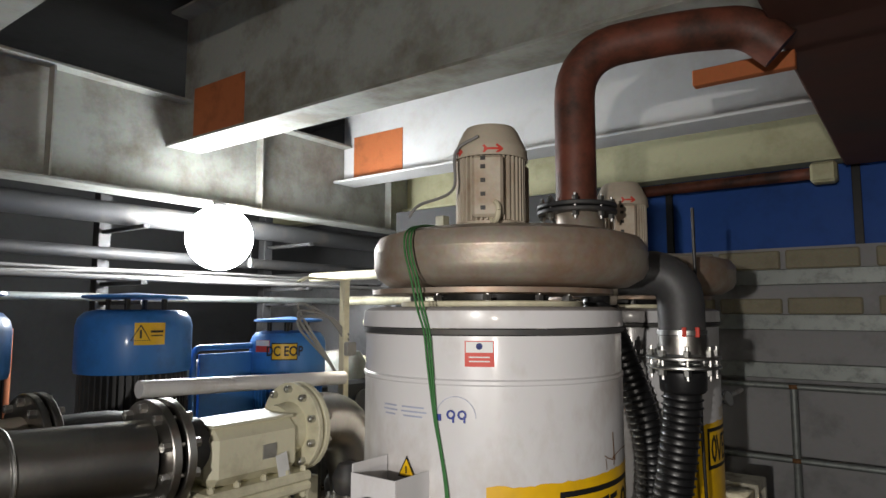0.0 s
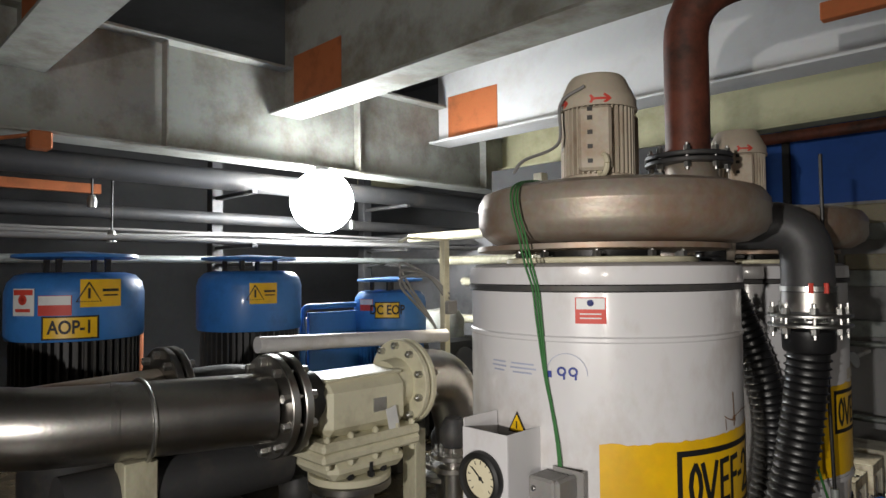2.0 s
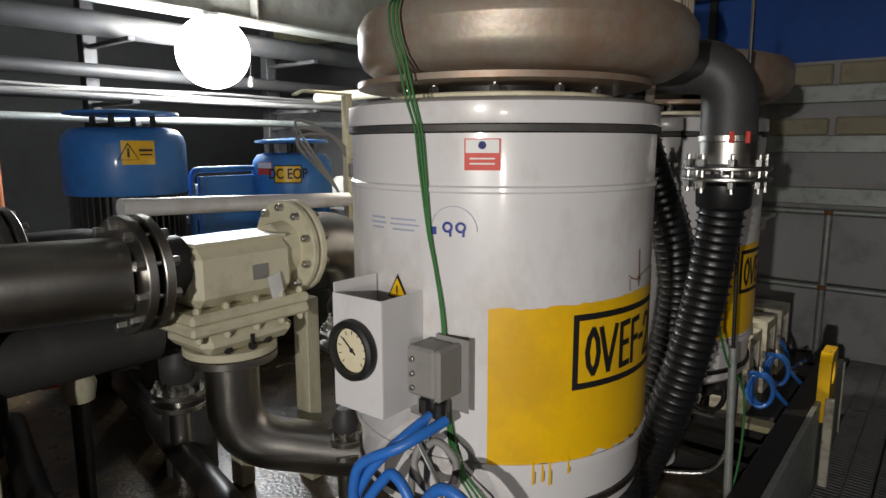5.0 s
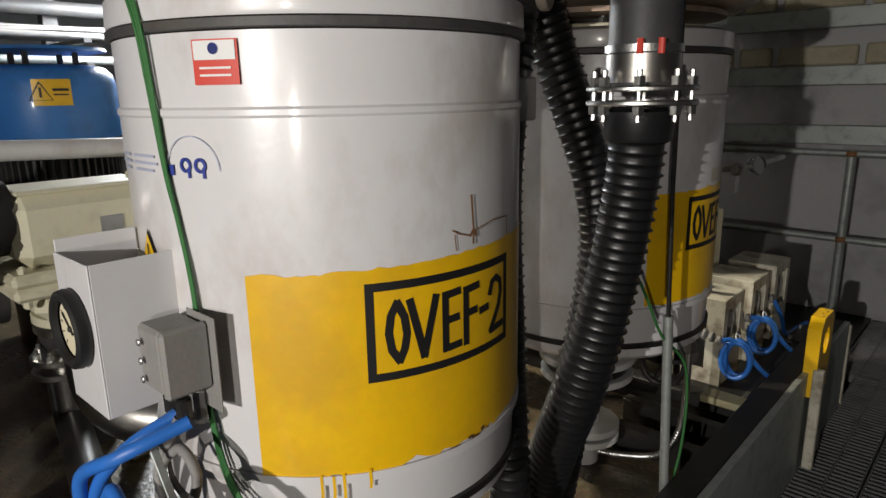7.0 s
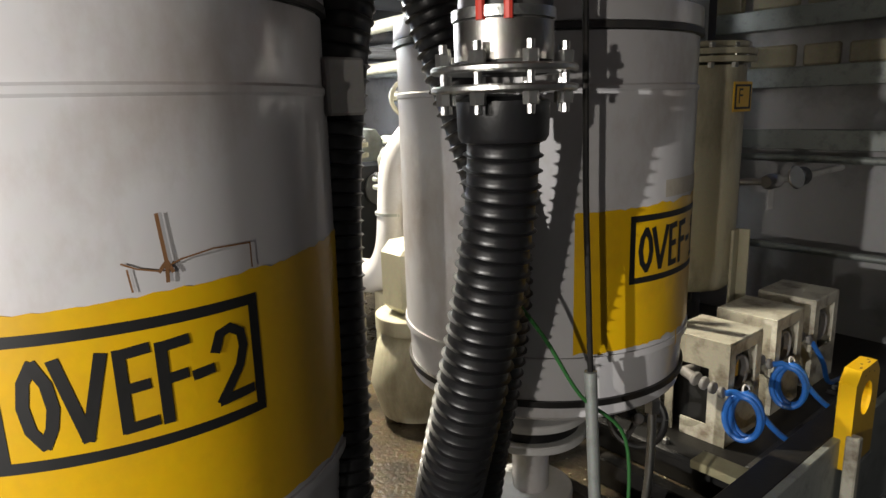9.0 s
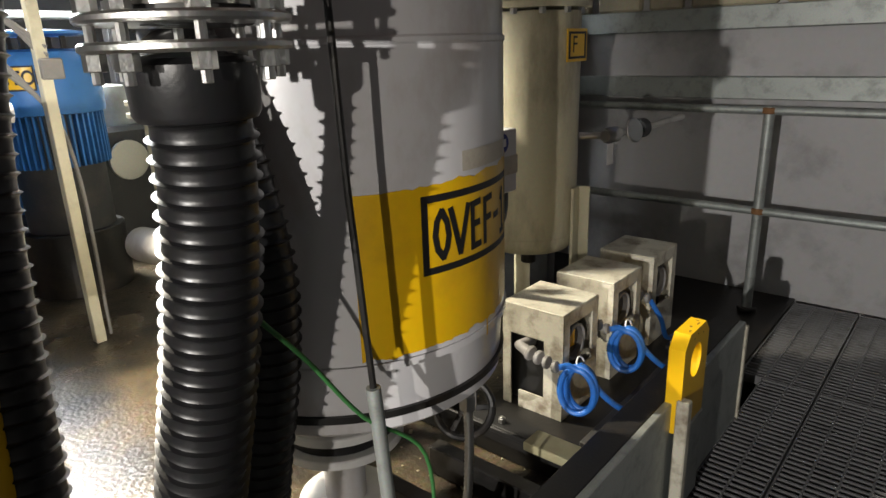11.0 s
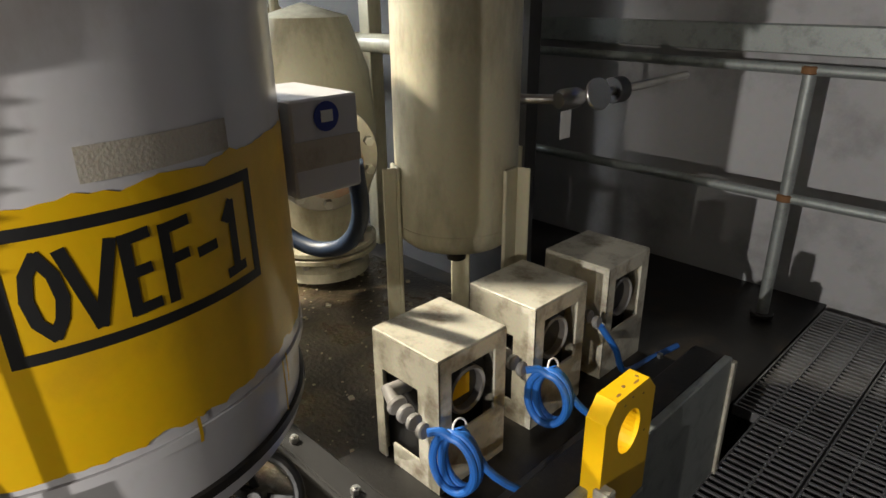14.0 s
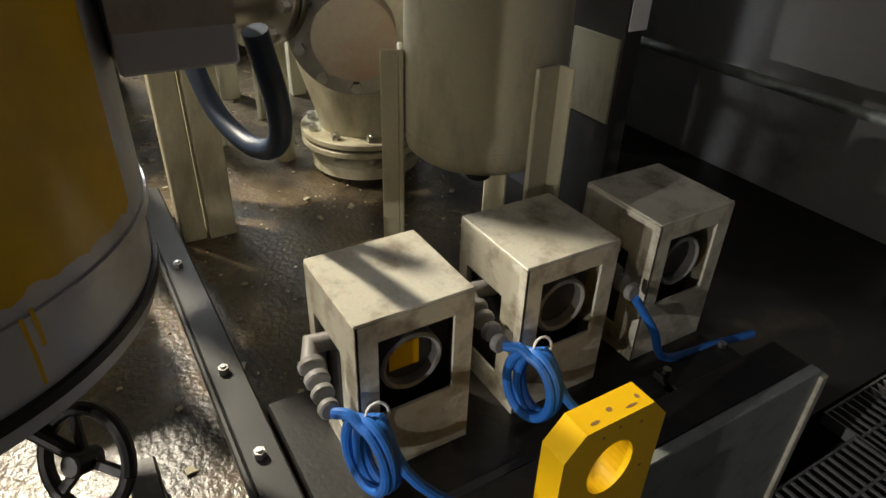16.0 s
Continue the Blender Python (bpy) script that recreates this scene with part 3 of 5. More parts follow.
    for a in (-70, -40):
        part("clamp_screw", at(tube([(0.08, 0, 1.57), (0.08, 0, 1.60)], 0.007, 8), o @ pose(0.405, 0.52, 0, 0, 0, a)), M_RED, g, "red clamp screw")
    flange_pair(g, o @ pose(0.405, 0.52, 1.488), 0.116, 0.05, gap=0.018, thick=0.011, bolts=8, mat=M_BRIGHT, stud=0.085, br=0.0125)
    return g


def corrugated_hose(points, r, label):
    """A black hose with a raised spiral rib."""
    p = smooth_path(points, 60)
    total = sum((b - a).length for a, b in zip(p, p[1:]))
    n = int(total / 0.0027)
    # even steps along the curve
    out, acc, i, step = [p[0]], 0.0, 0, total / n
    for a, b in zip(p, p[1:]):
        d = (b - a).length
        while acc + d >= step:
            a = a + (b - a) * ((step - acc) / (b - a).length)
            out.append(a)
            d = (b - a).length
            acc = 0.0
            if d < 1e-9:
                break
        acc += d
    prof = (0.97, 0.965, 0.965, 0.965, 0.965, 0.97, 0.985, 1.085, 1.0)
    ob = part("corrugated_hose", tube(out, r, 28, lambda k: r * prof[k % 9] / 1.08), M_RUBBER)
    return tagged(ob, label, "hose", "corrugated hoses")


separator(C2, "white drum oil mist separator with a blower and a yellow sign")
separator(C1, "white drum oil mist separator, its yellow sign painted lower", False)
hx, hy = C2[0] + 0.405, C2[1] + 0.52
feed_hose = corrugated_hose([(hx, hy, 1.462), (hx - 0.015, hy + 0.005, 1.3), (-0.522, 2.365, 1.1), (-0.553, 2.345, 0.92), (-0.60, 2.34, 0.75), (-0.67, 2.37, 0.58), (-0.76, 2.42, 0.34)], 0.066, "black rubber hose with raised spiral ribs")
part("cuff", at(lathe([(0.06, 1.39), (0.068, 1.392), (0.073, 1.40), (0.075, 1.455), (0.06, 1.462)], 36), pose(hx - 0.003, hy, 0)), M_RUBBER, feed_hose, "smooth black rubber cuff")
corrugated_hose([(-0.75, 2.31, 1.82), (-0.72, 2.235, 1.6), (-0.715, 2.19, 1.3), (-0.68, 2.16, 0.95), (-0.64, 2.13, 0.6), (-0.68, 2.2, 0.33)], 0.05, "black rubber hose behind the drum")
corrugated_hose([(-0.84, 2.44, 1.86), (-0.785, 2.485, 1.62), (-0.735, 2.505, 1.47), (-0.68, 2.525, 1.30), (-0.65, 2.535, 1.13), (-0.66, 2.53, 0.95), (-0.69, 2.50, 0.7), (-0.74, 2.48, 0.33)], 0.06, "black rubber hose with ribs leaning between the drums")
tagged(part("hose_clip", box(-0.672, -0.645, 2.15, 2.22, 1.44, 1.53, 0.004), M_GREY), "grey steel hose clip plate", "clip")

# painted signs on the drums
CELLS_2 = ((0.105, 0.22), (0.232, 0.382), (0.43, 0.54), (0.575, 0.68), (0.705, 0.768), (0.785, 0.937))
CELLS_1 = ((0.08, 0.20), (0.21, 0.36), (0.395, 0.485), (0.535, 0.635), (0.68, 0.75), (0.80, 0.90))
for c, a0, a1, z0, z1, s0, s1, t0, t1, text, sd, cells in ((C2, -60, 62, 0.893, 1.236, -32.5, 15.5, 1.055, 1.219, "OVEF-2", 1, CELLS_2), (C1, -38, 66, 0.905, 1.222, -18.5, 30.5, 1.056, 1.208, "OVEF-1", 7, CELLS_1)):
    sg = empty("drum_sign", (0, 0, 0), "yellow hand-painted %s sign on the drum" % text, "sign")
    part("ground_coat", patch(c, R + 0.0012, a0, a1, z0, z1, 90, 0.006, 0.022, sd), M_YELLOW, sg, "ragged yellow paint with runs")
    mid, span = (s0 + s1) / 2, radians(s1 - s0) * R
    zc, h = (t0 + t1) / 2, t1 - t0
    for q in (flat(span, 0.014, 0, h / 2 - 0.007), flat(span, 0.014, 0, -h / 2 + 0.007), flat(0.014, h, -span / 2 + 0.007), flat(0.014, h, span / 2 - 0.007)):
        part("border", wrap(q, c, R + 0.0019, mid, zc), M_BLACK, sg)
    part("lettering", wrap(brush_text(text, cells, span, h, 0.19, 0.78, 0.0135), c, R + 0.0022, mid, zc), M_BLACK, sg, "black lettering")


# ---- on and round the drums ----
def on_drum(bm, c, angle, z, mat, name, parent, k=0.003, label=""):
    return part(name, wrap(bm, c, R + k, angle, z), mat, parent, label)


def ang(c, x, y):
    return math.degrees(math.atan2(y - c[1], x - c[0]))


st = empty("safety_sticker", (0, 0, 0), "small white and red printed sticker on the drum", "sticker")
a = ang(C2, -0.717, 1.531)
on_drum(flat(0.072, 0.062), C2, a, 1.548, M_RED, "red_field", st, 0.003)
on_drum(flat(0.066, 0.026, 0, 0.016), C2, a, 1.548, M_LABEL, "white_field", st, 0.0045)
on_drum(at(disc(0.008, 0, 0.001, 16), pose(0, 0.018, 0)), C2, a, 1.548, M_INK, "badge", st, 0.006)
for y in (-0.008, -0.018):
    on_drum(flat(0.05, 0.003, 0, y), C2, a, 1.548, M_LABEL, "text_bar", st, 0.0045)

warn = empty("warning_triangle", (0, 0, 0), "yellow warning triangle sticker with a black edge", "sticker")
for r, mat, k in ((0.036, M_BLACK, 0.003), (0.028, M_YELLOW, 0.0045)):
    bm = bmesh.new()
    bm.faces.new([bm.verts.new((r * math.cos(radians(90 + 120 * i)), r * math.sin(radians(90 + 120 * i)), 0)) for i in range(3)])
    on_drum(bm, C2, ang(C2, -0.9, 1.483), 1.257, mat, "field", warn, k)
on_drum(flat(0.004, 0.018, 0, 0.002), C2, ang(C2, -0.9, 1.483), 1.257, M_BLACK, "mark", warn, 0.006)

mark = empty("maker_mark", (0, 0, 0), "faded blue maker's mark with an arc printed on the drum", "marking")
am = ang(C2, -0.765, 1.495)
arc = [(0.05 * math.cos(radians(t)), -0.01 + 0.05 * math.sin(radians(t)), 0) for t in range(0, 181, 6)]
on_drum(tube(arc, 0.0008, 5), C2, am, 1.405, M_FADED, "arc", mark, 0.003)
for x in (-0.012, 0.016):
    on_drum(tube([(x + 0.009 * math.cos(q), 0.009 * math.sin(q), 0) for q in [2 * math.pi * i / 14 for i in range(15)]], 0.0026, 6), C2, am, 1.402, M_INK, "loop", mark, 0.003)
    on_drum(flat(0.005, 0.016, x + 0.006, -0.011), C2, am, 1.402, M_INK, "stroke", mark, 0.003)
on_drum(flat(0.016, 0.016, -0.045, -0.006), C2, am, 1.40, M_INK, "block", mark, 0.003)
for i, (x, w) in enumerate(((-0.12, 0.07), (-0.118, 0.08), (-0.12, 0.06), (-0.20, 0.05), (-0.20, 0.055), (-0.2, 0.04))):
    on_drum(flat(w, 0.004, x, 0.004 - 0.011 * (i % 3)), C2, am, 1.408, M_FADED, "text_bar", mark, 0.003)

hole = tagged(part("drum_plug", at(disc(0.009, 0, 0.004, 16), pose(-0.527, 1.80, 1.455, 90, 0, 90 + ang(C2, -0.527, 1.80))), M_BLACK), "small black plug in the drum wall", "plug")
tape = empty("tape_mark", (0, 0, 0), "old brown tape marks and a rust streak on the drum", "stain")
on_drum(strokes([[(-0.045, 0.02), (-0.03, 0.012), (-0.008, 0.006), (0.02, 0.016), (0.06, 0.022), (0.112, 0.02)], [(0.112, 0.02), (0.112, -0.012)], [(-0.04, 0.012), (-0.037, -0.014)]], 0.0022), C2, -2, 1.266, M_RUST, "tape_outline", tape, 0.0026)
on_drum(strokes([[(-0.002, 0.045), (0.0, 0.02), (0.003, -0.012), (0.002, -0.035)], [(0.003, -0.01), (0.009, -0.024)], [(0.002, -0.012), (-0.006, -0.022)]], 0.0045), C2, -2, 1.293, M_RUST, "rust_streak", tape, 0.0029)
runs = empty("paint_runs", (0, 0, 0), "thin yellow paint runs below the signs", "stain")
for c, a, z, h in ((C2, -45, 0.885, 0.03), (C2, -42, 0.882, 0.022), (C2, -39.5, 0.885, 0.035), (C2, -33, 0.888, 0.016), (C1, 34, 0.885, 0.07), (C1, 36, 0.89, 0.03), (C1, 8, 0.9, 0.02)):
    on_drum(strokes([[(0, 0.016), (0.001, -h * 0.5), (0, -h)]], 0.005), c, a, z, M_YELLOW, "run", runs, 0.0048)
chips = empty("paint_chips", (0, 0, 0), "rusty chips in the paint along the drum's lower seam", "stain")
for a, z, w, h in ((-3, 0.905, 0.016, 0.006), (-1, 0.9, 0.022, 0.008), (2, 0.908, 0.012, 0.01), (4.5, 0.904, 0.008, 0.004), (-9, 0.899, 0.03, 0.004)):
    on_drum(at(disc(0.5, 0, 0.001, 9), Matrix.Diagonal((w, h, 1, 1))), C2, a, z, M_RUST, "chip", chips, 0.0026)
tape2 = tagged(part("tape_strip", wrap(flat(0.185, 0.038), C1, R + 0.003, 11, 1.26), M_TAPE), "old peeling brown tape strip on the drum", "tape")

# gauge in its white housing
gb = empty("gauge_box", (-0.974, 1.355, 1.02), "white sheet-metal housing with a round pressure gauge", "gauge")
for q in ((0, 0.14, 0, 0.003, 0, 0.245), (0.137, 0.14, 0.003, 0.13, 0, 0.245), (0, 0.003, 0.003, 0.13, 0, 0.265), (0.003, 0.137, 0.003, 0.125, 0, 0.003)):
    part("panel", box(*q, 0.001), M_WHITE, gb, smooth=False)
gm = pose(0.068, -0.002, 0.135, 90, 0, 0)
bez = part("bezel", at(lathe([(0.046, 0.0), (0.062, 0.0), (0.064, 0.008), (0.062, 0.018), (0.055, 0.022), (0.048, 0.02), (0.046, 0.012)], 48), gm), M_BLACK, gb, "black gauge bezel")
part("dial", at(disc(0.047, 0.004, 0.009, 40), gm), M_DIAL, gb, "yellowed dial face")
for i in range(11):
    t = radians(225 - 27 * i)
    part("tick", at(box(0.033, 0.041, -0.001, 0.001, 0.0092, 0.0098, 0), gm @ pose(0, 0, 0, 0, 0, math.degrees(t))), M_BLACK, gb, smooth=False)
part("needle", at(box(-0.012, 0.034, -0.0015, 0.0015, 0.010, 0.0115, 0), gm @ pose(0, 0, 0, 0, 0, 140)), M_BLACK, gb, smooth=False)
part("hub", at(disc(0.005, 0.009, 0.0135, 14), gm), M_BLACK, gb)
part("plate", box(0.055, 0.1, 0.127, 0.1285, -0.09, -0.01, 0), M_LABEL, gb, "white text plate under the housing", smooth=False)

jb = empty("junction_box", (-0.815, 1.40, 1.055), "grey plastic junction box with cable glands", "junction box")
part("body", box(0, 0.072, 0.005, 0.075, 0.012, 0.115, 0.006), M_GREY, jb)
part("lid", box(0.073, 0.088, 0.003, 0.077, 0.01, 0.117, 0.005), M_GREY, jb)
part("back_plate", box(0.02, 0.105, 0.076, 0.079, -0.03, 0.125, 0.001), M_GREY, jb)
for x in (0.025, 0.065):
    part("gland", at(disc(0.013, -0.035, 0, 8), pose(x, 0.035, 0)), M_DARK, jb)
for z in (0.03, 0.06, 0.09):
    part("screw", at(disc(0.006, 0, 0.004, 12), pose(0.02, 0.0, z, 90, 0, 0)), M_BRIGHT, jb)
part("bracket", box(-0.04, 0.06, 0.06, 0.075, -0.06, -0.001, 0.003), M_GREY, jb)


def hose(name, points, r, mat, label, category="hose", group="", steps=10):
    return tagged(part(name, tube(smooth_path(points, steps), r, 12), mat), label, category, group)


hose("blue_hose", [(-0.775, 1.435, 1.02), (-0.80, 1.36, 0.98), (-0.86, 1.33, 0.90), (-0.90, 1.33, 0.78), (-0.86, 1.36, 0.55), (-0.8, 1.42, 0.29)], 0.011, M_HOSE, "blue cable hose hanging from the junction box", group="blue hoses")
hose("blue_hose", [(-0.735, 1.435, 1.02), (-0.77, 1.34, 0.99), (-0.86, 1.31, 0.93), (-0.88, 1.32, 0.82), (-0.82, 1.33, 0.90), (-0.78, 1.33, 0.93), (-0.73, 1.33, 0.86), (-0.72, 1.36, 0.6), (-0.75, 1.4, 0.29)], 0.011, M_HOSE, "blue cable hose hanging from the junction box", group="blue hoses")
hose("blue_hose", [(-0.74, 1.34, 0.6), (-0.735, 1.33, 0.80), (-0.68, 1.32, 0.93), (-0.62, 1.32, 0.95), (-0.56, 1.34, 0.87), (-0.53, 1.38, 0.7), (-0.56, 1.4, 0.29)], 0.012, M_HOSE, "blue cable hose in a loose loop before the drum", group="blue hoses")
hose("grey_cable", [(-0.76, 1.43, 1.02), (-0.79, 1.40, 0.93), (-0.76, 1.40, 0.88), (-0.70, 1.40, 0.90), (-0.70, 1.42, 0.95), (-0.76, 1.42, 0.97), (-0.80, 1.4, 0.85), (-0.78, 1.42, 0.3)], 0.008, M_GREY, "grey cable looped under the box", "cable")
tagged(part("steel_strap", at(box(-0.006, 0.006, -0.002, 0.002, 0, 0.13, 0.001), along((-0.70, 1.39, 0.885), (-0.775, 1.39, 0.985))), M_GALV), "short bent steel strap hung by the cables", "strap")
for d in (0.0, 0.012, 0.022):
    pts = [(-0.95 + d, 1.65, 1.888), (-0.93 + d, 1.545, 1.878), (-0.905 + d, 1.472, 1.85), (-0.895 + d, 1.458, 1.80), (-0.88 + d, 1.462, 1.74), (-0.865 + d, 1.47, 1.66), (-0.845 + d * 0.8, 1.473, 1.6), (-0.836 + d * 0.7, 1.476, 1.522), (-0.816 + d * 0.3, 1.478, 1.391), (-0.801 + d * 0.2, 1.482, 1.314), (-0.785 + d * 0.3, 1.485, 1.205), (-0.774 + d * 0.4, 1.485, 1.015), (-0.758 + d, 1.492, 0.892), (-0.70 + 2 * d, 1.50, 0.80), (-0.62 + d, 1.50, 0.6), (-0.6 + d, 1.5, 0.28)]
    hose("green_rope", pts, 0.0026, M_GREEN, "thin green plastic rope hanging down the drum", "rope", "green ropes", 6)
hose("motor_cable", [(-0.86, 1.745, 2.16), (-0.93, 1.73, 2.12), (-0.92, 1.70, 2.0), (-0.98, 1.62, 1.95), (-1.0, 1.6, 1.915)], 0.0045, M_GREY, "thin cable from the motor", "cable")

# red riser from the blower
rp = empty("riser_pipe", (-0.87, 2.44, 1.95), "red oxide painted riser pipe bending under the beams", "pipe")
part("pipe", at(tube(bend([(-0.02, 0.03, 0.03), (-0.02, 0.03, 0.71), (0.35, 0.2, 0.76), (0.56, 0.3, 0.76), (0.66, 0.34, 0.66)], 0.2), 0.078, 28), Matrix()), M_REDPIPE, rp)
flange_pair(rp, pose(-0.02, 0.03, 0.085), 0.15, 0.06, gap=0.006, thick=0.016, bolts=8, mat=M_DARKPIPE, stud=0.075, br=0.012)
sup = tagged(part("pipe_bracket", box(-0.60, -0.2, 3.05, 3.10, 2.63, 2.702, 0.004), M_PRIMER), "orange primed steel bracket arm by the riser", "bracket")

# slim conduit, green rope and braided drain hose by the drum
cd = empty("conduit", (-0.49, 2.6, 0.27), "slim galvanised conduit standing by the drum", "conduit")
part("tube", tube([(0.01, 0.06, 0), (0, 0.02, 0.65)], 0.013, 12), M_GALV, cd)
part("cable", tube([(0, 0.02, 0.65), (-0.004, 0.0, 1.0), (0.0, -0.03, 1.75)], 0.006, 10), M_DARK, cd)
part("foot", disc(0.03, 0, 0.012), M_DARK, cd)
hose("green_rope", [(-0.53, 2.4, 1.15), (-0.51, 2.5, 1.02), (-0.497, 2.6, 0.87), (-0.47, 2.72, 0.74), (-0.47, 2.73, 0.5), (-0.5, 2.7, 0.28)], 0.004, M_GREEN, "thin green plastic rope beside the conduit", "rope", "green ropes", 6)
dh = empty("drain_hose", (-0.55, 2.95, 0.27), "braided steel drain hose under the drum", "hose")
part("nut", at(disc(0.02, 0.425, 0.465, 6), Matrix()), M_BRIGHT, dh)
part("braid", tube(smooth_path([(0, 0, 0.43), (0.0, 0.0, 0.3), (-0.01, -0.01, 0.15), (-0.06, -0.04, 0.06), (-0.18, -0.08, 0.03), (-0.3, -0.1, 0.02)], 24), 0.011, 12, lambda i: 0.0115 if i % 2 else 0.0098), M_BRIGHT, dh)
hw = empty("iron_handwheel", (-0.70, 3.12, 0.56), "black iron handwheel under the drum", "handwheel")
wm = pose(0, 0, 0, 62, 0, 40)
part("rim", at(tube([(0.075 * math.cos(q), 0.075 * math.sin(q), 0) for q in [2 * math.pi * i / 32 for i in range(33)]], 0.011, 10), wm), M_DARK, hw)
for i in range(3):
    part("spoke", at(box(0.008, 0.07, -0.008, 0.008, -0.005, 0.005, 0.002), wm @ pose(0, 0, 0, 0, 0, 120 * i)), M_DARK, hw)
part("hub", at(disc(0.018, -0.02, 0.03, 12), wm), M_DARK, hw)
part("stem", tube([(0, 0, 0), (-0.1, -0.1, 0.06), (-0.13, -0.2, 0.06)], 0.012, 10), M_DARK, hw)

# housing beyond the second drum
mb = empty("control_housing", (-0.94, 3.287, 1.08), "white sheet-metal housing with a blue round sign", "housing")
part("body", box(0, 0.2, 0, 0.14, 0, 0.17, 0.004), M_WHITE, mb, smooth=False)
part("band", box(0.2005, 0.202, 0.0, 0.14, 0.05, 0.10, 0), M_TAPE, mb, "grey-brown band", smooth=False)
part("round_sign", at(disc(0.026, 0, 0.002, 28), pose(0.201, 0.07, 0.137, 90, 0, 90)), M_INK, mb, "blue round sign")
part("pictogram", box(0.2035, 0.2045, 0.058, 0.082, 0.128, 0.148, 0), M_LABEL, mb, smooth=False)
tagged(part("cream_post", box(-1.80, -1.73, 3.42, 3.49, 0.271, 1.2, 0.004), M_CREAM), "cream steel post behind the drums", "post", "cream posts")
hose("blue_hose", [(-0.82, 3.47, 1.10), (-0.85, 3.5, 0.97), (-0.93, 3.51, 0.88), (-1.03, 3.49, 0.85), (-1.13, 3.46, 0.89), (-1.2, 3.44, 1.0), (-1.24, 3.44, 1.12)], 0.019, M_NAVY, "dark navy hose sagging behind the drum", group="blue hoses")

# ---- three sight-glass housings on their base ----
base = tagged(part("base_tray", box(-0.90, -0.50, 3.42, 4.40, 0.271, 0.342, 0.004), M_DARK, smooth=False), "black oily steel base under the housings", "base")
tray_plate = empty("tray_plate", (-0.5, 4.3, 0.342), "black oily steel plate with a raised edge and bolts", "plate")
part("plate", box(-0.07, 0.09, -0.12, 0.1, 0.0, 0.018, 0.003), M_DARK, tray_plate)
part("rim", box(0.075, 0.09, -0.12, 0.1, 0.0185, 0.03, 0.002), M_DARKPIPE, tray_plate)
for x, y in ((-0.05, -0.1), (0.055, -0.1), (-0.05, 0.08), (0.055, 0.08)):
    part("bolt", at(bolt(0.01, 0.012), pose(x, y, 0.018)), M_BRIGHT, tray_plate)
tagged(part("tray_rail", box(-0.524, -0.502, 3.43, 4.16, 0.3425, 0.362, 0.003), M_DARKPIPE), "dark steel rail along the base", "rail")
ch = empty("cable_channel", (-1.95, 3.335, 0.271), "black steel channel with bolts on the skid floor", "channel")
part("web", box(0, 1.53, 0, 0.07, 0, 0.10, 0.004), M_BLACK, ch)
part("lip", box(0, 1.53, -0.012, 0.0, 0.085, 0.102, 0.003), M_BLACK, ch)
for x in (0.5, 0.95, 1.2, 1.45):
    part("bolt", at(bolt(0.012, 0.02), pose(x, 0.03, 0.10)), M_BRIGHT, ch)
tagged(part("loose_block", box(-0.62, -0.45, 3.28, 3.36, 0.375, 0.402, 0.003), M_BEAMY), "pale steel block lying on the channel", "block")
for y0 in (2.95, 3.15):
    tagged(part("skid_bar", box(-0.86, -0.46, y0, y0 + 0.05, 0.271, 0.36, 0.004), M_DARK), "black steel cross bar of the skid", "bar", "skid bars")


